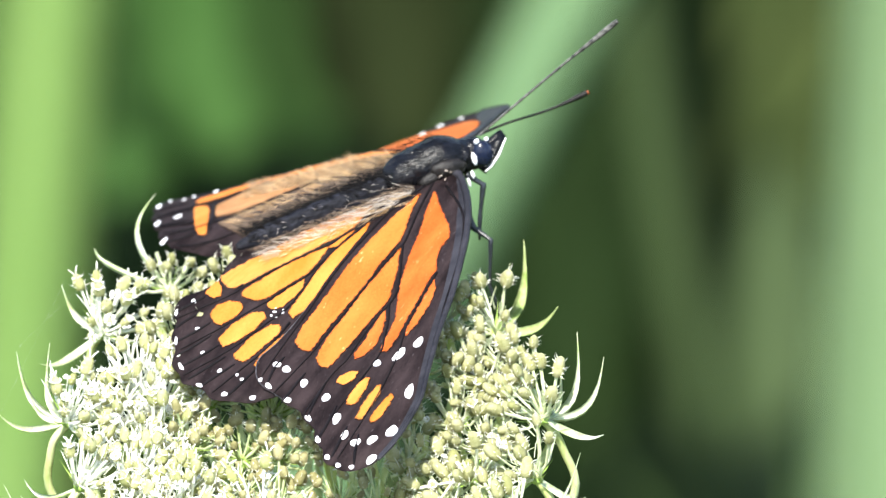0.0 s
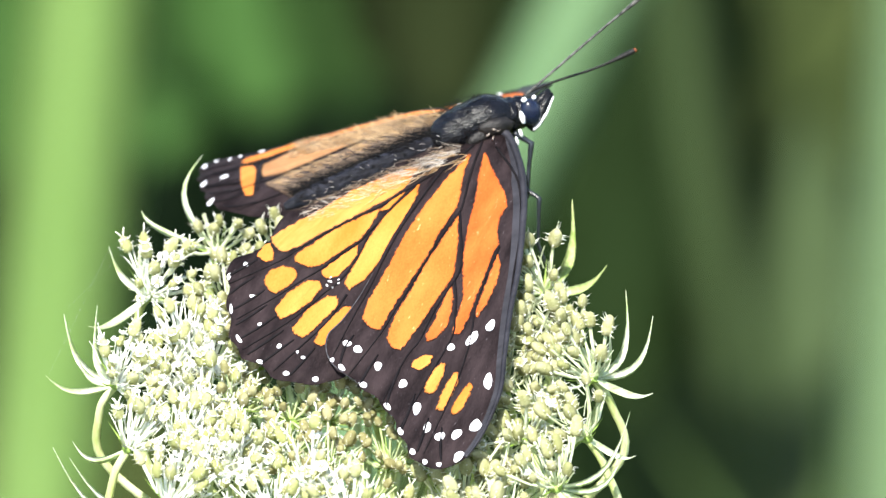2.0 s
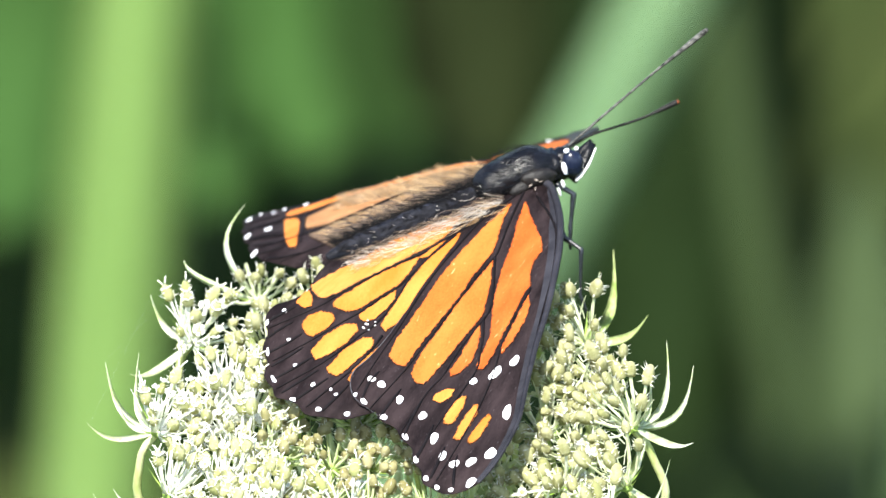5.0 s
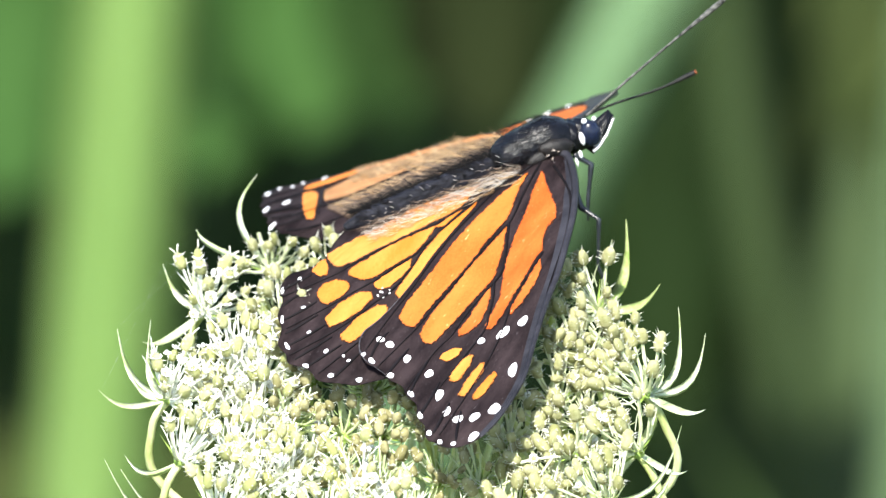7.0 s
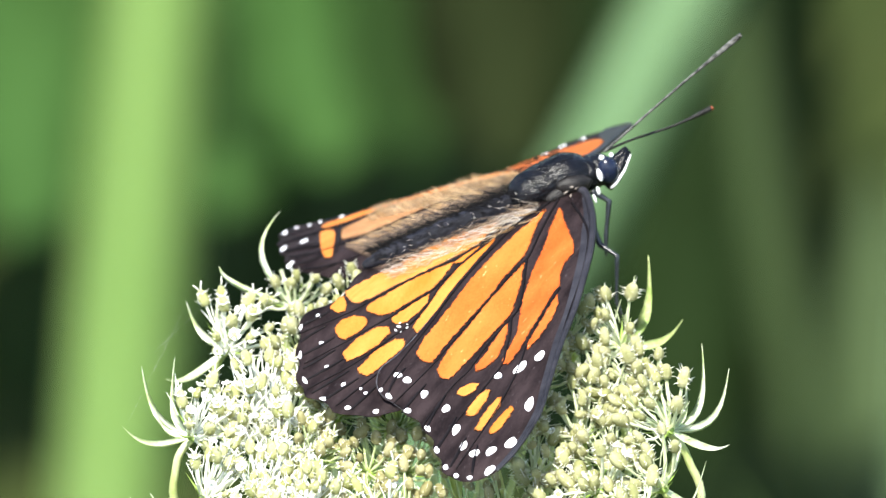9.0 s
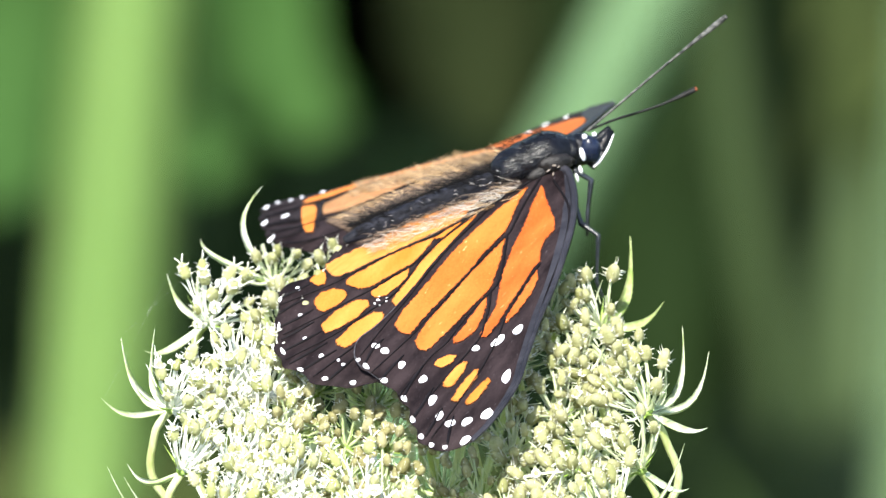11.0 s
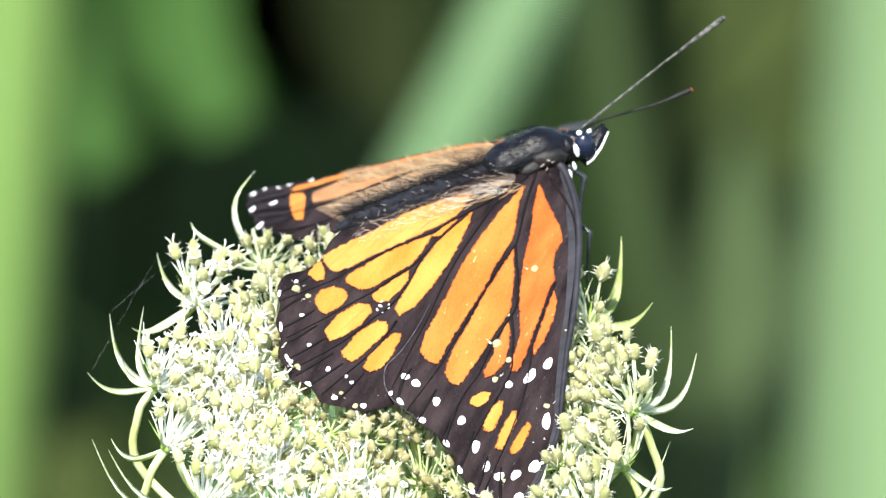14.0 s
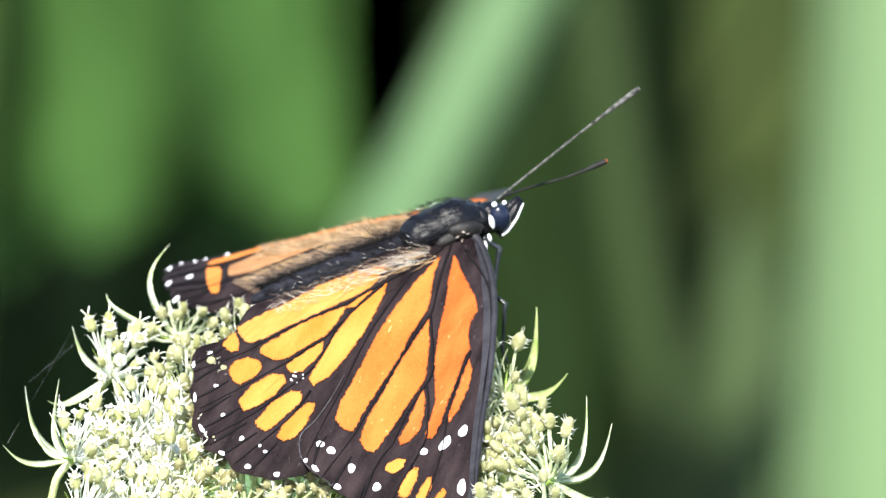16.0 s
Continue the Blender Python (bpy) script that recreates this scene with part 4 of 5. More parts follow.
LEFT_VEINS = [[(-5.5, 2.9), (-11.0, 4.15), (-14.2, 4.15), (-17.1, 3.25), (-20.2, 2.15), (-24.0, 1.4), (-30.0, 1.6)], [(-6.0, 5.8), (-10.0, 6.9), (-14.5, 8.0), (-19.0, 8.5), (-23.3, 8.8), (-26.2, 8.1), (-32.4, 9.6)],
              [(-4.0, 0.9), (-9.0, 0.6), (-13.6, 0.4), (-16.9, -0.5), (-20.8, -1.5), (-27.0, -2.0)], [(-26.0, 7.6), (-25.2, 3.0), (-24.8, 0.0)], [(-27.4, 3.4), (-32.2, 5.4)]]
FORE_L_OUT = [(x * 0.94, y * 0.89 - 0.5 * max(0, y * 0.89 - 24.5)) for x, y in fore_out]
LEFT_BIG = [(-2, 3), (-1.5, 8), (-4.5, 13.0), (-8.5, 17.0), (-12.0, 19.4), (-14.5, 20.4), (-18.0, 20.0), (-21.5, 19.6), (-23.4, 18.6), (-24.2, 16.4), (-23.2, 14.0), (-18, 10.0), (-12, 5.6), (-6, 2.2)]
HIND_CELLS = [(h1, M_TAN_R), (h1b, M_YELLOW), (h2, M_YELLOW), (h3, M_YELLOW), (h4, M_YELLOW), (h5, M_YELLOW), (p2, M_YELLOW), (p3, M_YELLOW), (p4, M_YELLOW), (p5, M_YELLOW)]
fore_r = build_wing("forewing", "orange right forewing veined and edged in black, white spots", "fore", 1, FORE_CELLS, sp_fore + sp_fmar, FORE_VEINS, fore_out, 11)
fore_l = build_wing("forewing", "orange left forewing edged in black, raised at the far side", "fore", -1, [(LEFT_BIG, M_ORANGE)], [(-21.9, 20.6, 0.6, 0.3, 80), (-22.4, 23.8, 0.6, 0.3, 80), (-20.6, 25.4, 0.4, 0.22, 60)], [], FORE_L_OUT, 11)
hind_r = build_wing("hindwing", "yellow-orange right hindwing with a wide black border", "hind", 1, HIND_CELLS, sp_hind + sp_hmar + [(-22.1, 8.6, 0.34, 0.14, 40), (-21.5, 9.2, 0.26, 0.12, 10), (-22.6, 8.9, 0.22, 0.14, 80), (-21.2, 8.9, 0.2, 0.1, 60), (-22.3, 9.4, 0.24, 0.1, 20), (-21.8, 8.2, 0.18, 0.1, 0)], HIND_VEINS, hind_out, 23)
hind_l = build_wing("hindwing", "orange left hindwing with a wide black border", "hind", -1, HIND_CELLS_L, SPOTS_L, LEFT_VEINS, hind_out_l, 23)


def fur(name, parent, material, n, place, label, seed):
    """Fine strands; place gives a root, a direction and a length in mm."""
    r = random.Random(seed)
    bm = bmesh.new()
    for i in range(n):
        root, d, L = place(r)
        d = (d + Vector((r.gauss(0, 0.18), r.gauss(0, 0.18), r.gauss(0, 0.18)))).normalized()
        strand(bm, root * MM, (root + d * L) * MM, Vector((r.gauss(0, 0.05), r.gauss(0, 0.05), r.gauss(0, 0.05))) * L * MM, 0.030 * MM)
    return tagged(part(name, bm, material, parent, label), kind="stuff")


# body
bm = bmesh.new()
blob(bm, Vector((0.9, 0, -1.35)) * MM, (3.5 * MM, 2.5 * MM, 2.5 * MM), (1, 0, -0.12), 30, 20, 0.06)
blob(bm, Vector((-2.3, 0, -1.45)) * MM, (3.1 * MM, 2.2 * MM, 2.25 * MM), (1, 0, 0.10), 26, 16, 0.10)
blob(bm, Vector((-0.9, 0, -1.25)) * MM, (3.5 * MM, 2.3 * MM, 2.28 * MM), (1, 0, 0.02), 28, 18, 0.10)
blob(bm, Vector((3.6, 0, -2.0)) * MM, (1.5 * MM, 1.85 * MM, 1.9 * MM), (1, 0, -0.1), 20, 14, 0.12)
thorax = part("thorax", bm, M_THORAX, butterfly, "glossy black furred thorax")
bm = bmesh.new()
path = spline([(-3.6, 0, -1.6), (-8, -0.3, -1.5), (-14, -0.4, -1.4), (-19, -0.5, -1.4), (-22.0, -0.5, -1.5)], 9)
rad = []
for i, p in enumerate(path):
    t = i / (len(path) - 1)
    rad.append(0.84 * (1.0 + 0.3 * math.sin(math.pi * min(1, t * 1.15)) - 0.6 * max(0, t - 0.8) / 0.2) * (0.94 + 0.06 * abs(math.sin(t * 8 * math.pi))) * MM)
tube(bm, [p * MM for p in path], rad, 16)
abdomen = part("abdomen", bm, M_ABDOMEN, butterfly, "blue-black segmented abdomen")
bm = bmesh.new()
blob(bm, Vector((4.8, 0, -2.2)) * MM, (1.6 * MM, 1.7 * MM, 1.75 * MM), None, 18, 12, 0.08)
head = part("head", bm, M_THORAX, butterfly, "small black head")
for side in (1, -1):
    bm = bmesh.new()
    blob(bm, Vector((5.6, -1.25 * side, -2.0 if side > 0 else -2.9)) * MM, (1.12 * MM, 0.92 * MM, (1.55 if side > 0 else 1.3) * MM), None, 20, 14)
    part("eye", bm, M_EYE, head, "round glossy blue-black eye")
    bm = bmesh.new()
    tube(bm, [Vector(p) * MM for p in ((5.0, -0.6 * side, -4.0), (6.1, -0.6 * side, -3.3), (7.3, -0.5 * side, -2.3), (8.5, -0.4 * side, -1.3))], [0.75 * MM, 0.85 * MM, 0.72 * MM, 0.25 * MM], 8)
    palp = part("palp", bm, M_THORAX, head, "black palp with a white stripe")
    bm = bmesh.new()
    tube(bm, [Vector(p) * MM for p in ((5.3, -1.42 * side, -4.0), (6.0, -1.42 * side, -3.7), (7.2, -1.2 * side, -2.9), (8.5, -0.72 * side, -1.65))], [0.10 * MM, 0.15 * MM, 0.12 * MM, 0.06 * MM], 6)
    part("stripe", bm, M_WHITE, palp)
    for c, sz in (((4.45, -1.85 * side, -1.85), (0.28, 0.2, 0.78)), ((5.25, -1.5 * side, -0.2), (0.30, 0.22, 0.28)), ((6.4, -1.2 * side, -0.55), (0.24, 0.2, 0.22)), ((3.75, -2.2 * side, -3.3), (0.2, 0.2, 0.5)), ((3.1, -2.4 * side, -3.9), (0.16, 0.2, 0.55))):
        if side < 0:
            continue
        bm = bmesh.new()
        blob(bm, Vector(c) * MM, tuple(k * MM for k in sz), None, 10, 7, 0.1)
        part("white_mark", bm, M_WHITE, head)
for side in (1, -1):
    bm = bmesh.new()
    blob(bm, Vector((1.4, -2.35 * side, -1.35)) * MM, (2.0 * MM, 0.75 * MM, 0.95 * MM), (1, 0, -0.25), 16, 10, 0.2)
    blob(bm, Vector((-0.6, -2.3 * side, -1.75)) * MM, (1.6 * MM, 0.6 * MM, 0.7 * MM), (1, 0, 0.1), 14, 8, 0.25)
    part("wing_base", bm, M_BASE, thorax, "dark grey-brown furry wing base")
    for k, (x, y, z, r) in enumerate(((0.9, 2.95, -1.15, 0.26), (0.2, 3.1, -1.45, 0.20), (1.5, 3.0, -1.5, 0.22), (0.6, 3.25, -1.9, 0.18))):
        bm = bmesh.new()
        blob(bm, Vector((x, -y * side, z)) * MM, (r * 1.5 * MM, r * 0.5 * MM, r * 0.4 * MM), (1, 0.9 * (k - 1.5), 0.5 * (k % 2)), 10, 7, 0.6)
        part("hinge_plate", bm, M_HINGE, thorax, "small pale tan hinge plate")
# antennae
for tipmat, pts in ((M_ANT_S, [(5.9, -0.4, -0.3), (9.2, -0.95, 1.3), (15.8, -2.0, 4.5), (22.9, -3.0, 7.6)]), (M_TIP, [(6.3, 0.5, -0.8), (9.4, 0.9, -1.0), (14.2, 0.5, -1.2), (18.5, 0.0, -0.75)])):
    path = spline(pts, 26)
    n = len(path)
    rad = []
    for i in range(n):
        t = i / (n - 1)
        rad.append((0.135 + 0.015 * math.sin(i * 2.4) + 0.17 * max(0, min(1, (t - 0.72) / 0.16)) * (1 - max(0, (t - 0.94) / 0.06) ** 2 * 0.5)) * MM)
    bm = bmesh.new()
    tube(bm, [p * MM for p in path[: n - 2]], rad[: n - 2], 8)
    ant = part("antenna", bm, M_ANT if tipmat is M_TIP else M_ANT_S, head, "thin black antenna with a clubbed end")
    bm = bmesh.new()
    tube(bm, [p * MM for p in path[n - 3:]], [r * 0.96 for r in rad[n - 3:]], 8)
    part("tip", bm, tipmat, ant, "rust-brown antenna tip" if tipmat is M_TIP else "grey-black antenna tip")


def leg(points, r=0.3):
    """Straight joints, a little thicker at each knee."""
    bm = bmesh.new()
    path, rad = [], []
    for i, (a, b) in enumerate(zip(points, points[1:])):
        for t in (0.0, 0.12, 0.5, 0.88):
            path.append(Vector(a).lerp(Vector(b), t) * MM)
            rad.append(r * (1 - 0.16 * (i + t)) * (1.12 if t in (0.0, 0.12) else 0.9) * MM)
    tube(bm, path + [Vector(points[-1]) * MM], rad + [0.1 * MM], 8)
    part("leg", bm, M_LEG, butterfly, "slender black jointed leg")


leg([(2.2, -1.8, -3.4), (1.8, -4.0, -8.2), (2.9, -5.5, -9.4), (1.2, -6.4, -14.0), (1.4, -7.0, -16.9)], 0.36)
leg([(3.2, -1.4, -3.4), (4.5, -2.2, -4.9), (3.0, -2.9, -8.0), (2.2, -3.4, -10.2)], 0.34)
leg([(0.5, 1.4, -3.2), (1.0, 3.0, -8.2), (1.4, 4.0, -9.6), (0.4, 4.6, -14.0), (0.2, 5.0, -17.0)])
leg([(-1.2, -1.4, -3.2), (-2.0, -2.6, -8.0), (-3.2, -3.4, -12.0), (-3.8, -4.0, -16.0)])

# fur


def on_thorax(r):
    a, x = r.uniform(-2.0, 2.0), r.uniform(-3.6, 3.0)
    k = math.sqrt(max(0.05, 1 - ((x + 0.6) / 4.6) ** 2))
    o = Vector((0, math.sin(a), math.cos(a)))
    return Vector((x, 0, -1.0)) + o * 2.45 * k, o * 0.7 + Vector((-1.1, 0, 0)), r.uniform(0.4, 1.1)


def on_abdomen(side):
    def place(r):
        x = r.uniform(-20, -4.0)
        a = side * r.uniform(0.5, 1.7)
        o = Vector((0, math.sin(a), math.cos(a)))
        return Vector((x, -0.4, -1.5)) + o * 0.9, o + Vector((-0.9, 0, 0.25)), r.uniform(0.8, 1.9)
    return place


def on_top(r):
    x, a = r.uniform(-20.5, -3.5), r.uniform(-1.3, 1.3)
    o = Vector((0, math.sin(a), math.cos(a)))
    return Vector((x, -0.4, -1.45)) + o * 0.92, o * 0.6 + Vector((-1.0, 0, 0)), r.uniform(0.7, 1.5)


def on_inner(side, lo, hi):
    c, s = math.cos(DROOP), math.sin(DROOP)

    def place(r):
        x = r.uniform(-20, -2.5)
        v = r.uniform(lo, hi)
        return Vector((x, side * (c * v + 2.0), -1.9 - s * v)), Vector((-1, side * 0.35, 0.40)), r.uniform(1.2, 2.8) * (1.4 if x > -9 else 0.85)
    return place


fur("thorax_fur", thorax, M_HAIR_B, 300, on_thorax, "short black fur", 3)
fur("abdomen_fur", abdomen, M_HAIR_W, 24, on_abdomen(-1), "cream side hairs", 4)
fur("abdomen_fur", abdomen, M_HAIR_B, 500, on_abdomen(1), "dark side hairs", 5)
fur("abdomen_fur", abdomen, M_HAIR_B, 900, on_top, "short dark hairs along the back", 9)
fur("inner_hairs", abdomen, M_HAIR_G, 260, on_inner(-1, -0.6, 0.8), "grey-brown hairs between body and wing", 12)
fur("inner_hairs", abdomen, M_HAIR_T, 120, on_inner(-1, 0.8, 2.2), "tan hairs on the wing roots", 13)
fur("inner_hairs", abdomen, M_HAIR_B, 260, on_inner(1, 0.3, 2.0), "black-brown hairs beside the body", 15)
fur("inner_hairs", abdomen, M_HAIR_G, 300, on_inner(1, 1.2, 4.2), "grey-brown hairs on the wing roots", 10)
fur("inner_hairs", abdomen, M_HAIR_W, 210, on_inner(-1, 0.2, 1.7), "cream hairs on the wing roots", 6)
fur("inner_hairs", abdomen, M_HAIR_T, 130, on_inner(1, 4.6, 8.0), "tan hairs on the wing roots", 7)


def on_far_edge(r):
    u = -3 - 19 * r.random() ** 1.3
    v = (2.0 + 0.40 * -u) * r.uniform(0.55, 1.0)
    return wing_point(u, v, -1, 0.05, "hind") / MM, Vector((-1.0, 0.22, 0.42)), r.uniform(1.0, 2.2) * (1.2 if u > -11 else 0.7)


def on_far_rim(r):
    u = -2.5 - 15 * r.random()
    v = 1.2 + 0.62 * -u if u > -10 else 7.4 + 0.18 * (-u - 10)
    return wing_point(u, v * r.uniform(0.74, 1.05), -1, 0.05, "hind") / MM, Vector((-0.75, 0.2, 0.9)), r.uniform(0.6, 1.7) * (1.0 if u > -12 else 0.7)


fur("edge_hairs", hind_l, M_HAIR_T, 420, on_far_rim, "upright tan hairs on the wing root", 14)
fur("edge_hairs", hind_l, M_HAIR_T, 1500, on_far_edge, "tan hairs along the wing", 8)
fur("edge_hairs", hind_l, M_HAIR_G, 700, on_far_edge, "grey-brown hairs among the tan ones", 16)


# ---- what moves ----
def motions():
    for i, leaf in enumerate(SWAYING):
        k = 0.020 + 0.006 * i
        walk(leaf, [(0.0, pose(0, 0, 0)), (13.5, pose(0, 0, 0)), (14.2, pose(0.35 * k, 0, 0)), (15.0, pose(0.9 * k, 0, -0.008)), (16.0, pose(k, 0, -0.008))])
    walk(reed_a, [(0.0, pose(0, 0, 0)), (13.9, pose(0, 0, 0)), (14.5, pose(-0.0085, 0, 0)), (15.0, pose(-0.0155, 0, 0)), (15.5, pose(-0.0178, 0, 0)), (16.0, pose(-0.0190, 0, 0))])
    walk(reed_b, [(0.0, pose(0, 0, 0)), (14.3, pose(0, 0, 0)), (15.0, pose(-0.0115, 0, 0)), (15.5, pose(-0.0125, 0, 0)), (16.0, pose(-0.0110, 0, 0))])
    walk(reed_c, [(0.0, pose(0, 0, 0)), (1.0, pose(0, 0, 0)), (2.0, pose(0, 0, 0)), (2.5, pose(0.007, 0, 0)), (3.0, pose(0.008, 0, 0)), (3.5, pose(0.004, 0, 0)), (4.0, pose(0.004, 0, 0)), (5.2, pose(0, 0, 0)), (7.3, pose(-0.004, 0, 0)), (11.0, pose(-0.004, 0, 0)), (11.5, pose(-0.002, 0, 0)), (12.0, pose(-0.006, 0, 0)), (12.5, pose(-0.005, 0, 0)), (13.0, pose(0.002, 0, 0)), (13.5, pose(0.002, 0, 0)), (14.0, pose(0.004, 0, 0)), (14.5, pose(0.008, 0, 0)), (15.0, pose(0.002, 0, 0)), (16.0, pose(0, 0, 0))])
    walk(flower, [
        (0.0, pose(0.0229, 0.0543, 0.0012, 2.36, -1.63, -0.04)),
        (0.5, pose(0.0271, 0.0522, 0.0020, 2.32, -1.92, -0.19)),
        (1.0, pose(0.0246, 0.0504, 0.0021, 2.23, -1.75, 0.02)),
        (1.5, pose(0.0291, 0.0515, 0.0026, 2.35, -2.06, -0.16)),
        (2.0, pose(0.0297, 0.0474, 0.0025, 2.08, -2.03, 0.15)),
        (2.5, pose(0.0365, 0.0506, 0.0018, 2.16, -2.47, 0.01)),
        (3.0, pose(0.0312, 0.0548, 0.0018, 2.46, -2.07, -0.00)),
        (3.5, pose(0.0325, 0.0522, 0.0023, 2.35, -2.18, -0.12)),
        (4.0, pose(0.0251, 0.0479, 0.0011, 1.94, -1.70, 0.36)),
        (4.5, pose(0.0320, 0.0503, 0.0020, 2.18, -2.32, -0.00)),
        (5.0, pose(0.0279, 0.0427, 0.0015, 1.65, -1.96, 0.01)),
        (5.2, pose(0.0317, 0.0466, 0.0020, 1.94, -2.21, 0.04)),
        (7.3, pose(0.0307, 0.0311, 0.0012, 0.86, -1.99, -0.34)),
        (7.5, pose(0.0298, 0.0342, 0.0010, 1.02, -1.94, -0.05)),
        (8.0, pose(0.0300, 0.0356, 0.0010, 1.12, -1.95, -0.18)),
        (8.5, pose(0.0336, 0.0358, 0.0008, 1.08, -2.23, 0.18)),
        (11.0, pose(0.0164, 0.0294, 0.0004, 0.68, -0.98, -0.23)),
        (11.5, pose(0.0149, 0.0307, 0.0000, 0.72, -0.91, -0.30)),
        (12.0, pose(0.0055, 0.0270, 0.0000, 0.48, -0.28, -0.42)),
        (12.5, pose(0.0000, 0.0200, 0.0000, 0.00, -0.00, 0.00)),
        (13.0, pose(-0.0074, 0.0147, 0.0002, -0.39, 1.41, -0.70)),
        (13.5, pose(-0.0097, 0.0028, -0.0006, -1.41, 2.17, -1.10)),
        (14.0, pose(-0.0102, 0.0152, 0.0003, -0.37, 1.68, -1.10)),
        (14.5, pose(-0.0130, 0.0048, -0.0018, -1.40, 1.84, -0.82)),
        (15.0, pose(-0.0256, 0.0206, 0.0001, -0.08, 2.28, -1.01)),
        (15.5, pose(-0.0194, 0.0132, -0.0002, -0.58, 1.73, -0.73)),
        (16.0, pose(-0.0172, 0.0116, -0.0000, -0.64, 1.51, -0.74)),
    ])
    walk(butterfly, [
        (0.0, pose(0.0128, 0.0257, 0.8190, 1.71, -15.81, 19.06)),
        (0.5, pose(0.0129, 0.0242, 0.8198, 1.57, -16.07, 18.95)),
        (1.0, pose(0.0128, 0.0236, 0.8200, 1.55, -15.85, 19.14)),
        (1.5, pose(0.0128, 0.0231, 0.8203, 1.55, -16.18, 18.96)),
        (2.0, pose(0.0140, 0.0228, 0.8204, 1.29, -16.09, 19.35)),
        (2.5, pose(0.0145, 0.0248, 0.8196, 1.20, -16.59, 19.27)),
        (3.0, pose(0.0149, 0.0249, 0.8196, 1.62, -16.33, 19.16)),
        (3.5, pose(0.0147, 0.0238, 0.8201, 1.45, -16.47, 19.12)),
        (4.0, pose(0.0142, 0.0252, 0.8192, 1.22, -15.87, 19.65)),
        (4.5, pose(0.0122, 0.0243, 0.8198, 1.23, -16.56, 19.31)),
        (5.0, pose(0.0132, 0.0241, 0.8196, 0.87, -15.95, 19.36)),
        (5.2, pose(0.0135, 0.0239, 0.8199, 1.08, -16.25, 19.32)),
        (7.3, pose(0.0153, 0.0239, 0.8193, 0.02, -15.89, 19.30)),
        (7.5, pose(0.0152, 0.0246, 0.8191, 0.18, -15.94, 19.58)),
        (8.0, pose(0.0154, 0.0246, 0.8191, 0.27, -16.00, 19.43)),
        (8.5, pose(0.0151, 0.0253, 0.8189, 0.10, -16.33, 19.88)),
        (11.0, pose(0.0156, 0.0247, 0.8187, 0.11, -15.11, 19.50)),
        (11.5, pose(0.0151, 0.0255, 0.8183, 0.20, -15.00, 19.38)),
        (12.0, pose(0.0148, 0.0252, 0.8182, 0.17, -14.36, 19.29)),
        (12.5, pose(0.0132, 0.0250, 0.8182, -0.27, -14.13, 19.91)),
        (13.0, pose(0.0259, 0.0249, 0.8177, -0.21, -12.85, 19.28)),
        (13.5, pose(0.0349, 0.0271, 0.8162, -0.95, -11.86, 19.11)),
        (14.0, pose(0.0271, 0.0249, 0.8178, -0.20, -12.88, 19.02)),
        (14.5, pose(0.0268, 0.0294, 0.8153, -1.20, -12.55, 19.63)),
        (15.0, pose(0.0201, 0.0260, 0.8171, 0.32, -12.32, 18.94)),
        (15.5, pose(0.0186, 0.0260, 0.8172, -0.39, -12.77, 19.44)),
        (16.0, pose(0.0177, 0.0253, 0.8175, -0.49, -12.87, 19.41)),
    ])
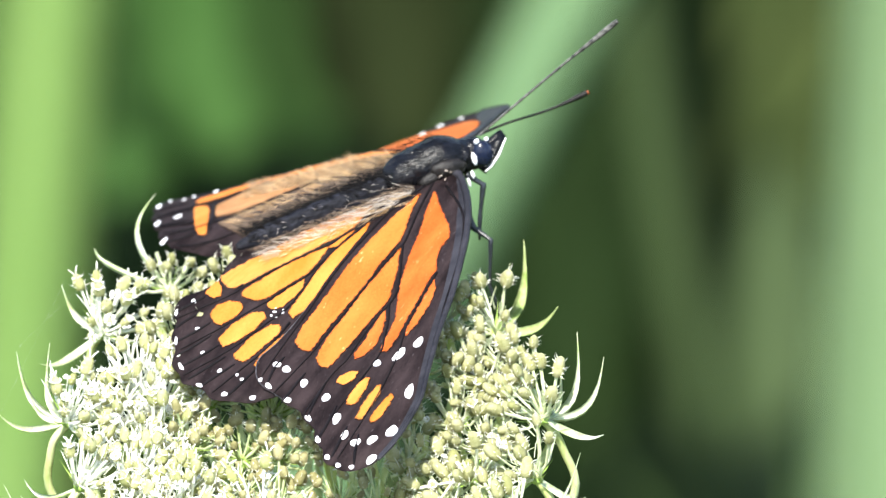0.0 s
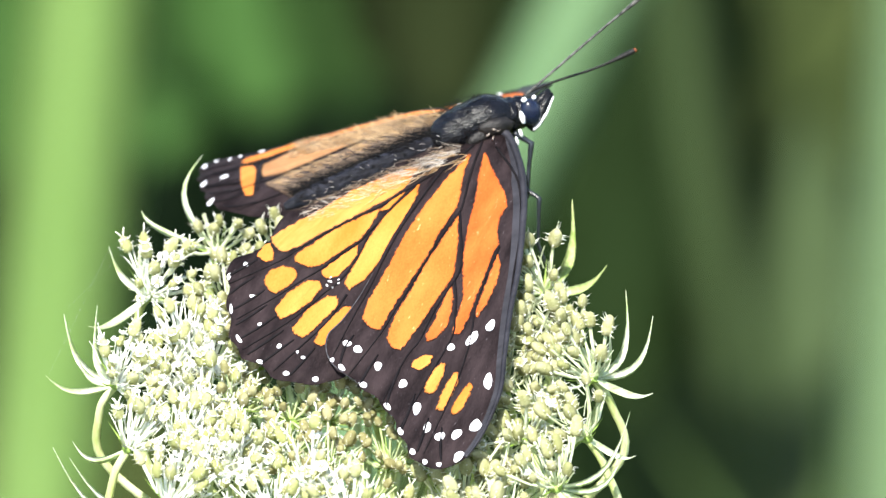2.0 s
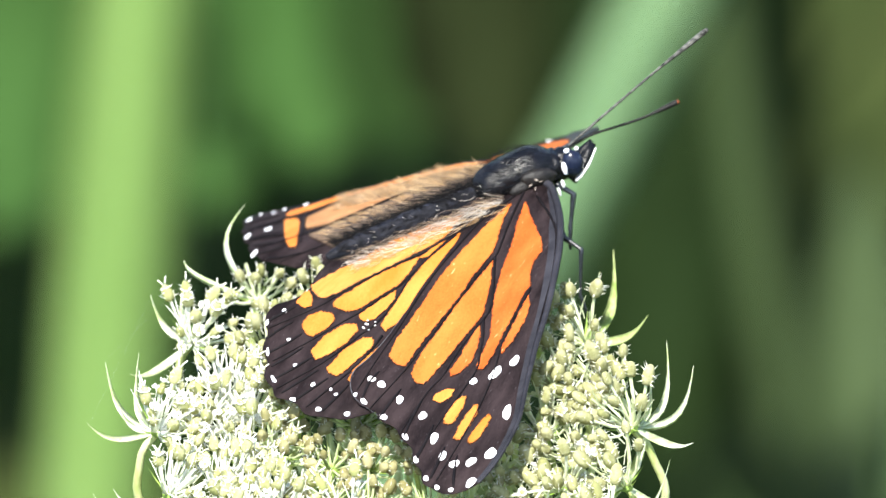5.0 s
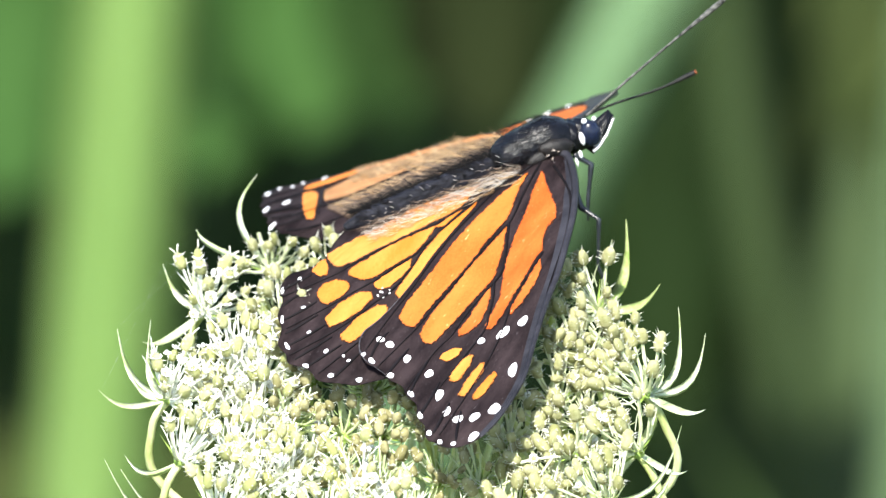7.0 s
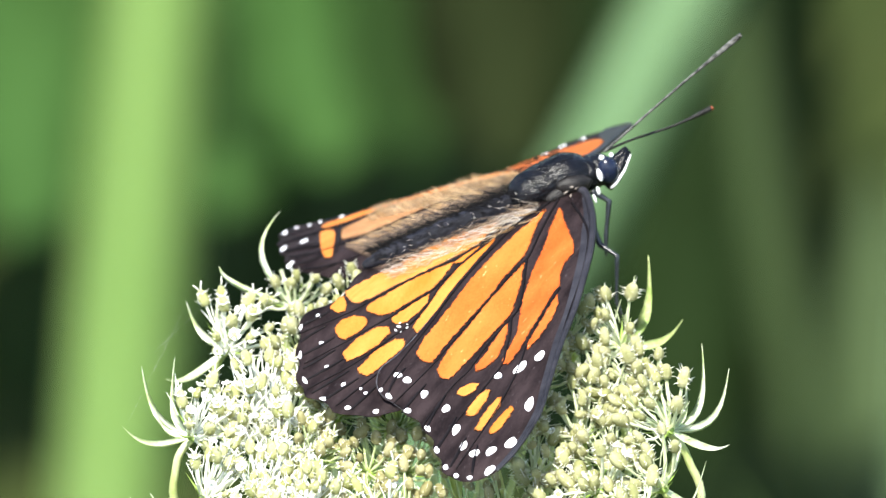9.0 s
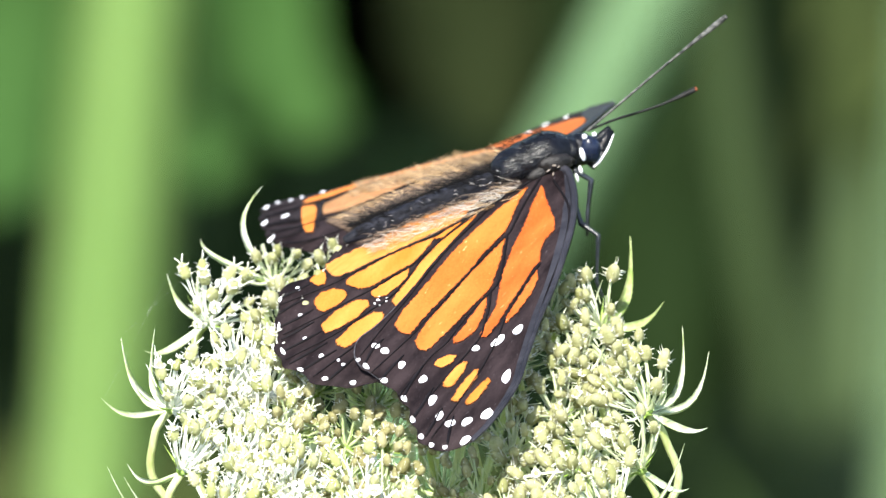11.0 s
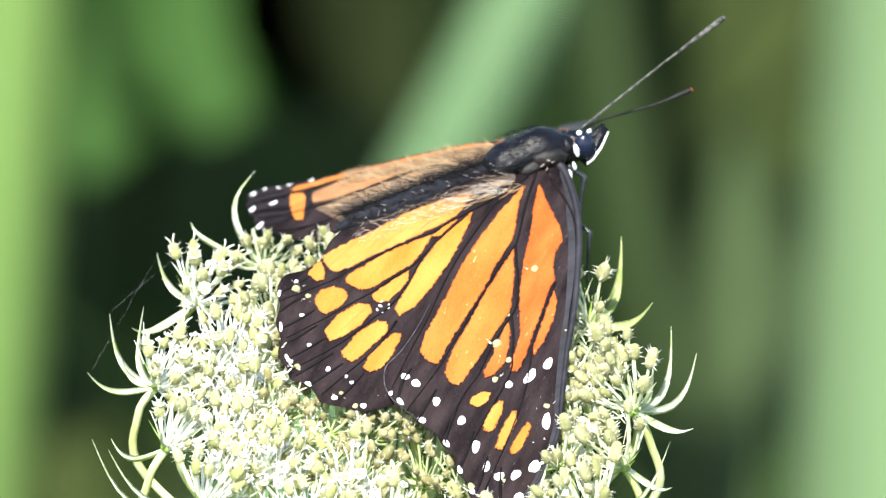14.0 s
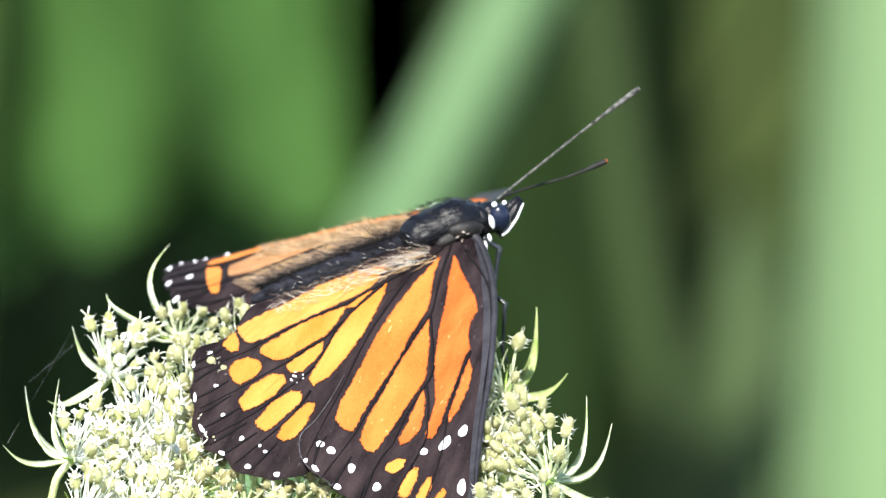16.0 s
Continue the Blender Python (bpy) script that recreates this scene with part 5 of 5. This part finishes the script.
    walk(fore_r, [
        (0.0, pose(-0.07*MM, -2.20*MM, -1.86*MM, -4.2, -1.3, -0.6)),
        (0.5, pose(-0.07*MM, -2.20*MM, -1.86*MM, -3.8, -1.1, -1.1)),
        (1.0, pose(-0.07*MM, -2.20*MM, -1.86*MM, -1.3, -0.5, 0.2)),
        (1.5, pose(-0.07*MM, -2.20*MM, -1.86*MM, 0.2, -0.2, 0.6)),
        (2.0, pose(-0.07*MM, -2.20*MM, -1.86*MM, 8.5, 1.2, 4.8)),
        (2.5, pose(-0.07*MM, -2.20*MM, -1.86*MM, 1.9, -0.6, 0.9)),
        (3.0, pose(-0.07*MM, -2.20*MM, -1.86*MM, 5.8, 0.2, 2.4)),
        (3.5, pose(-0.07*MM, -2.20*MM, -1.86*MM, 4.4, 0.1, 2.0)),
        (4.0, pose(-0.07*MM, -2.20*MM, -1.86*MM, 3.2, -0.3, 1.1)),
        (4.5, pose(-0.07*MM, -2.20*MM, -1.86*MM, 2.2, -0.3, 0.3)),
        (5.0, pose(-0.07*MM, -2.20*MM, -1.86*MM, 0.9, 0.2, 0.5)),
        (7.5, pose(-0.07*MM, -2.20*MM, -1.86*MM, -2.7, 0.2, -1.4)),
        (8.0, pose(-0.07*MM, -2.20*MM, -1.86*MM, -1.5, 0.5, -0.8)),
        (8.5, pose(-0.07*MM, -2.20*MM, -1.86*MM, -2.6, 0.1, -1.9)),
        (11.0, pose(-0.07*MM, -2.20*MM, -1.86*MM, -4.5, 0.7, -2.0)),
        (11.5, pose(-0.07*MM, -2.20*MM, -1.86*MM, -4.0, 0.5, -1.9)),
        (12.0, pose(-0.07*MM, -2.20*MM, -1.86*MM, -1.6, 0.1, -1.2)),
        (12.5, pose(-0.07*MM, -2.20*MM, -1.86*MM, 0.0, -0.8, -0.3)),
        (13.0, pose(-0.07*MM, -2.20*MM, -1.86*MM, 9.1, -0.7, 4.2)),
        (13.5, pose(-0.07*MM, -2.20*MM, -1.86*MM, 11.9, -1.4, 5.9)),
        (14.0, pose(-0.07*MM, -2.20*MM, -1.86*MM, 14.6, -0.0, 6.7)),
        (14.5, pose(-0.07*MM, -2.20*MM, -1.86*MM, 13.1, -0.5, 6.1)),
        (15.0, pose(-0.07*MM, -2.20*MM, -1.86*MM, 15.3, 0.7, 6.9)),
        (15.5, pose(-0.07*MM, -2.20*MM, -1.86*MM, 13.2, 0.5, 6.3)),
        (16.0, pose(-0.07*MM, -2.20*MM, -1.86*MM, 13.1, 0.5, 6.8)),
    ])
    walk(fore_l, [
        (0.0, pose(-0.07*MM, 2.20*MM, -1.86*MM, 0.7, -21.2, -56.0)),
        (0.5, pose(-0.07*MM, 2.20*MM, -1.86*MM, 0.9, -21.1, -56.0)),
        (1.0, pose(-0.07*MM, 2.20*MM, -1.86*MM, -1.5, -20.4, -55.6)),
        (1.5, pose(-0.07*MM, 2.20*MM, -1.86*MM, -2.7, -20.0, -55.4)),
        (2.0, pose(-0.07*MM, 2.20*MM, -1.86*MM, -4.9, -17.9, -54.4)),
        (2.5, pose(-0.07*MM, 2.20*MM, -1.86*MM, -3.0, -19.6, -55.2)),
        (3.0, pose(-0.07*MM, 2.20*MM, -1.86*MM, -4.0, -18.5, -54.7)),
        (3.5, pose(-0.07*MM, 2.20*MM, -1.86*MM, -4.4, -18.9, -54.9)),
        (4.0, pose(-0.07*MM, 2.20*MM, -1.86*MM, -2.9, -19.2, -55.0)),
        (4.5, pose(-0.07*MM, 2.20*MM, -1.86*MM, -2.2, -19.5, -55.2)),
        (5.0, pose(-0.07*MM, 2.20*MM, -1.86*MM, -2.2, -19.9, -55.3)),
        (7.5, pose(-0.07*MM, 2.20*MM, -1.86*MM, 0.9, -20.8, -55.8)),
        (8.0, pose(-0.07*MM, 2.20*MM, -1.86*MM, 0.3, -20.5, -55.7)),
        (8.5, pose(-0.07*MM, 2.20*MM, -1.86*MM, 1.1, -20.8, -55.8)),
        (11.0, pose(-0.07*MM, 2.20*MM, -1.86*MM, 2.4, -21.3, -56.1)),
        (11.5, pose(-0.07*MM, 2.20*MM, -1.86*MM, 2.1, -21.2, -56.0)),
        (12.0, pose(-0.07*MM, 2.20*MM, -1.86*MM, 1.4, -20.5, -55.7)),
        (12.5, pose(-0.07*MM, 2.20*MM, -1.86*MM, 0.6, -20.1, -55.5)),
        (13.0, pose(-0.07*MM, 2.20*MM, -1.86*MM, -2.3, -17.6, -54.3)),
        (13.5, pose(-0.07*MM, 2.20*MM, -1.86*MM, -3.2, -16.8, -53.9)),
        (14.0, pose(-0.07*MM, 2.20*MM, -1.86*MM, -3.8, -16.1, -53.7)),
        (14.5, pose(-0.07*MM, 2.20*MM, -1.86*MM, -3.6, -16.5, -53.8)),
        (15.0, pose(-0.07*MM, 2.20*MM, -1.86*MM, -3.7, -16.0, -53.6)),
        (15.5, pose(-0.07*MM, 2.20*MM, -1.86*MM, -2.8, -16.5, -53.8)),
        (16.0, pose(-0.07*MM, 2.20*MM, -1.86*MM, -2.5, -16.6, -53.8)),
    ])
    walk(hind_r, [
        (0.0, pose(-0.07*MM, -2.20*MM, -1.86*MM, -5.1, -0.9, 0.4)),
        (0.5, pose(-0.07*MM, -2.20*MM, -1.86*MM, -5.4, -1.4, -0.4)),
        (1.0, pose(-0.07*MM, -2.20*MM, -1.86*MM, -2.2, -0.6, 0.5)),
        (1.5, pose(-0.07*MM, -2.20*MM, -1.86*MM, -1.6, -0.6, 1.1)),
        (2.0, pose(-0.07*MM, -2.20*MM, -1.86*MM, 6.6, 0.3, 3.0)),
        (2.5, pose(-0.07*MM, -2.20*MM, -1.86*MM, 0.1, -0.5, 0.9)),
        (3.0, pose(-0.07*MM, -2.20*MM, -1.86*MM, 4.0, 0.2, 2.4)),
        (3.5, pose(-0.07*MM, -2.20*MM, -1.86*MM, 2.6, -0.2, 1.7)),
        (4.0, pose(-0.07*MM, -2.20*MM, -1.86*MM, 1.4, -0.1, 1.5)),
        (4.5, pose(-0.07*MM, -2.20*MM, -1.86*MM, 0.8, -0.2, 1.1)),
        (5.0, pose(-0.07*MM, -2.20*MM, -1.86*MM, -0.6, -0.2, 1.1)),
        (5.2, pose(-0.07*MM, -2.20*MM, -1.86*MM, -0.1, -0.1, 1.3)),
        (7.3, pose(-0.07*MM, -2.20*MM, -1.86*MM, -2.7, -0.5, -0.1)),
        (7.5, pose(-0.07*MM, -2.20*MM, -1.86*MM, -3.6, -0.4, 0.0)),
        (8.0, pose(-0.07*MM, -2.20*MM, -1.86*MM, -2.4, -0.3, 0.3)),
        (8.5, pose(-0.07*MM, -2.20*MM, -1.86*MM, -3.5, -0.4, -0.4)),
        (11.0, pose(-0.07*MM, -2.20*MM, -1.86*MM, -5.4, -0.3, -0.8)),
        (11.5, pose(-0.07*MM, -2.20*MM, -1.86*MM, -4.9, -0.1, -0.7)),
        (12.0, pose(-0.07*MM, -2.20*MM, -1.86*MM, -2.5, 0.1, -0.1)),
        (12.5, pose(-0.07*MM, -2.20*MM, -1.86*MM, -0.9, -0.1, -0.1)),
        (13.0, pose(-0.07*MM, -2.20*MM, -1.86*MM, 8.2, 0.6, 2.2)),
        (13.5, pose(-0.07*MM, -2.20*MM, -1.86*MM, 10.2, 0.0, 2.2)),
        (14.0, pose(-0.07*MM, -2.20*MM, -1.86*MM, 12.8, 0.7, 3.4)),
        (14.5, pose(-0.07*MM, -2.20*MM, -1.86*MM, 11.3, -0.1, 2.1)),
        (15.0, pose(-0.07*MM, -2.20*MM, -1.86*MM, 13.5, 0.5, 3.2)),
        (15.5, pose(-0.07*MM, -2.20*MM, -1.86*MM, 11.4, 0.2, 2.4)),
        (16.0, pose(-0.07*MM, -2.20*MM, -1.86*MM, 11.3, 0.6, 2.8)),
    ])
    walk(hind_l, [
        (0.0, pose(-0.07*MM, 2.20*MM, -1.86*MM, 6.6, -10.4, -28.2)),
        (0.5, pose(-0.07*MM, 2.20*MM, -1.86*MM, 6.6, -10.4, -28.2)),
        (1.0, pose(-0.07*MM, 2.20*MM, -1.86*MM, 6.8, -10.4, -28.2)),
        (1.5, pose(-0.07*MM, 2.20*MM, -1.86*MM, 6.8, -10.4, -28.2)),
        (2.0, pose(-0.07*MM, 2.20*MM, -1.86*MM, 7.3, -10.2, -28.1)),
        (2.5, pose(-0.07*MM, 2.20*MM, -1.86*MM, 6.9, -10.3, -28.2)),
        (3.0, pose(-0.07*MM, 2.20*MM, -1.86*MM, 7.1, -10.3, -28.2)),
        (3.5, pose(-0.07*MM, 2.20*MM, -1.86*MM, 7.1, -10.3, -28.2)),
        (4.0, pose(-0.07*MM, 2.20*MM, -1.86*MM, 7.0, -10.3, -28.2)),
        (4.5, pose(-0.07*MM, 2.20*MM, -1.86*MM, 7.0, -10.3, -28.2)),
        (5.0, pose(-0.07*MM, 2.20*MM, -1.86*MM, 6.9, -10.4, -28.2)),
        (5.2, pose(-0.07*MM, 2.20*MM, -1.86*MM, 6.9, -10.4, -28.2)),
        (7.3, pose(-0.07*MM, 2.20*MM, -1.86*MM, 6.7, -10.4, -28.2)),
        (7.5, pose(-0.07*MM, 2.20*MM, -1.86*MM, 6.7, -10.4, -28.2)),
        (8.0, pose(-0.07*MM, 2.20*MM, -1.86*MM, 6.8, -10.4, -28.2)),
        (8.5, pose(-0.07*MM, 2.20*MM, -1.86*MM, 6.7, -10.4, -28.2)),
        (11.0, pose(-0.07*MM, 2.20*MM, -1.86*MM, 6.6, -10.5, -28.3)),
        (11.5, pose(-0.07*MM, 2.20*MM, -1.86*MM, 6.6, -10.5, -28.2)),
        (12.0, pose(-0.07*MM, 2.20*MM, -1.86*MM, 6.8, -10.4, -28.2)),
        (12.5, pose(-0.07*MM, 2.20*MM, -1.86*MM, 6.9, -10.4, -28.3)),
        (13.0, pose(-0.07*MM, 2.20*MM, -1.86*MM, 7.4, -10.2, -28.2)),
        (13.5, pose(-0.07*MM, 2.20*MM, -1.86*MM, 7.5, -10.1, -28.2)),
        (14.0, pose(-0.07*MM, 2.20*MM, -1.86*MM, 7.6, -10.0, -28.2)),
        (14.5, pose(-0.07*MM, 2.20*MM, -1.86*MM, 7.5, -10.0, -28.2)),
        (15.0, pose(-0.07*MM, 2.20*MM, -1.86*MM, 7.7, -10.0, -28.2)),
        (15.5, pose(-0.07*MM, 2.20*MM, -1.86*MM, 7.5, -10.0, -28.2)),
        (16.0, pose(-0.07*MM, 2.20*MM, -1.86*MM, 7.5, -10.1, -28.2)),
    ])


motions()
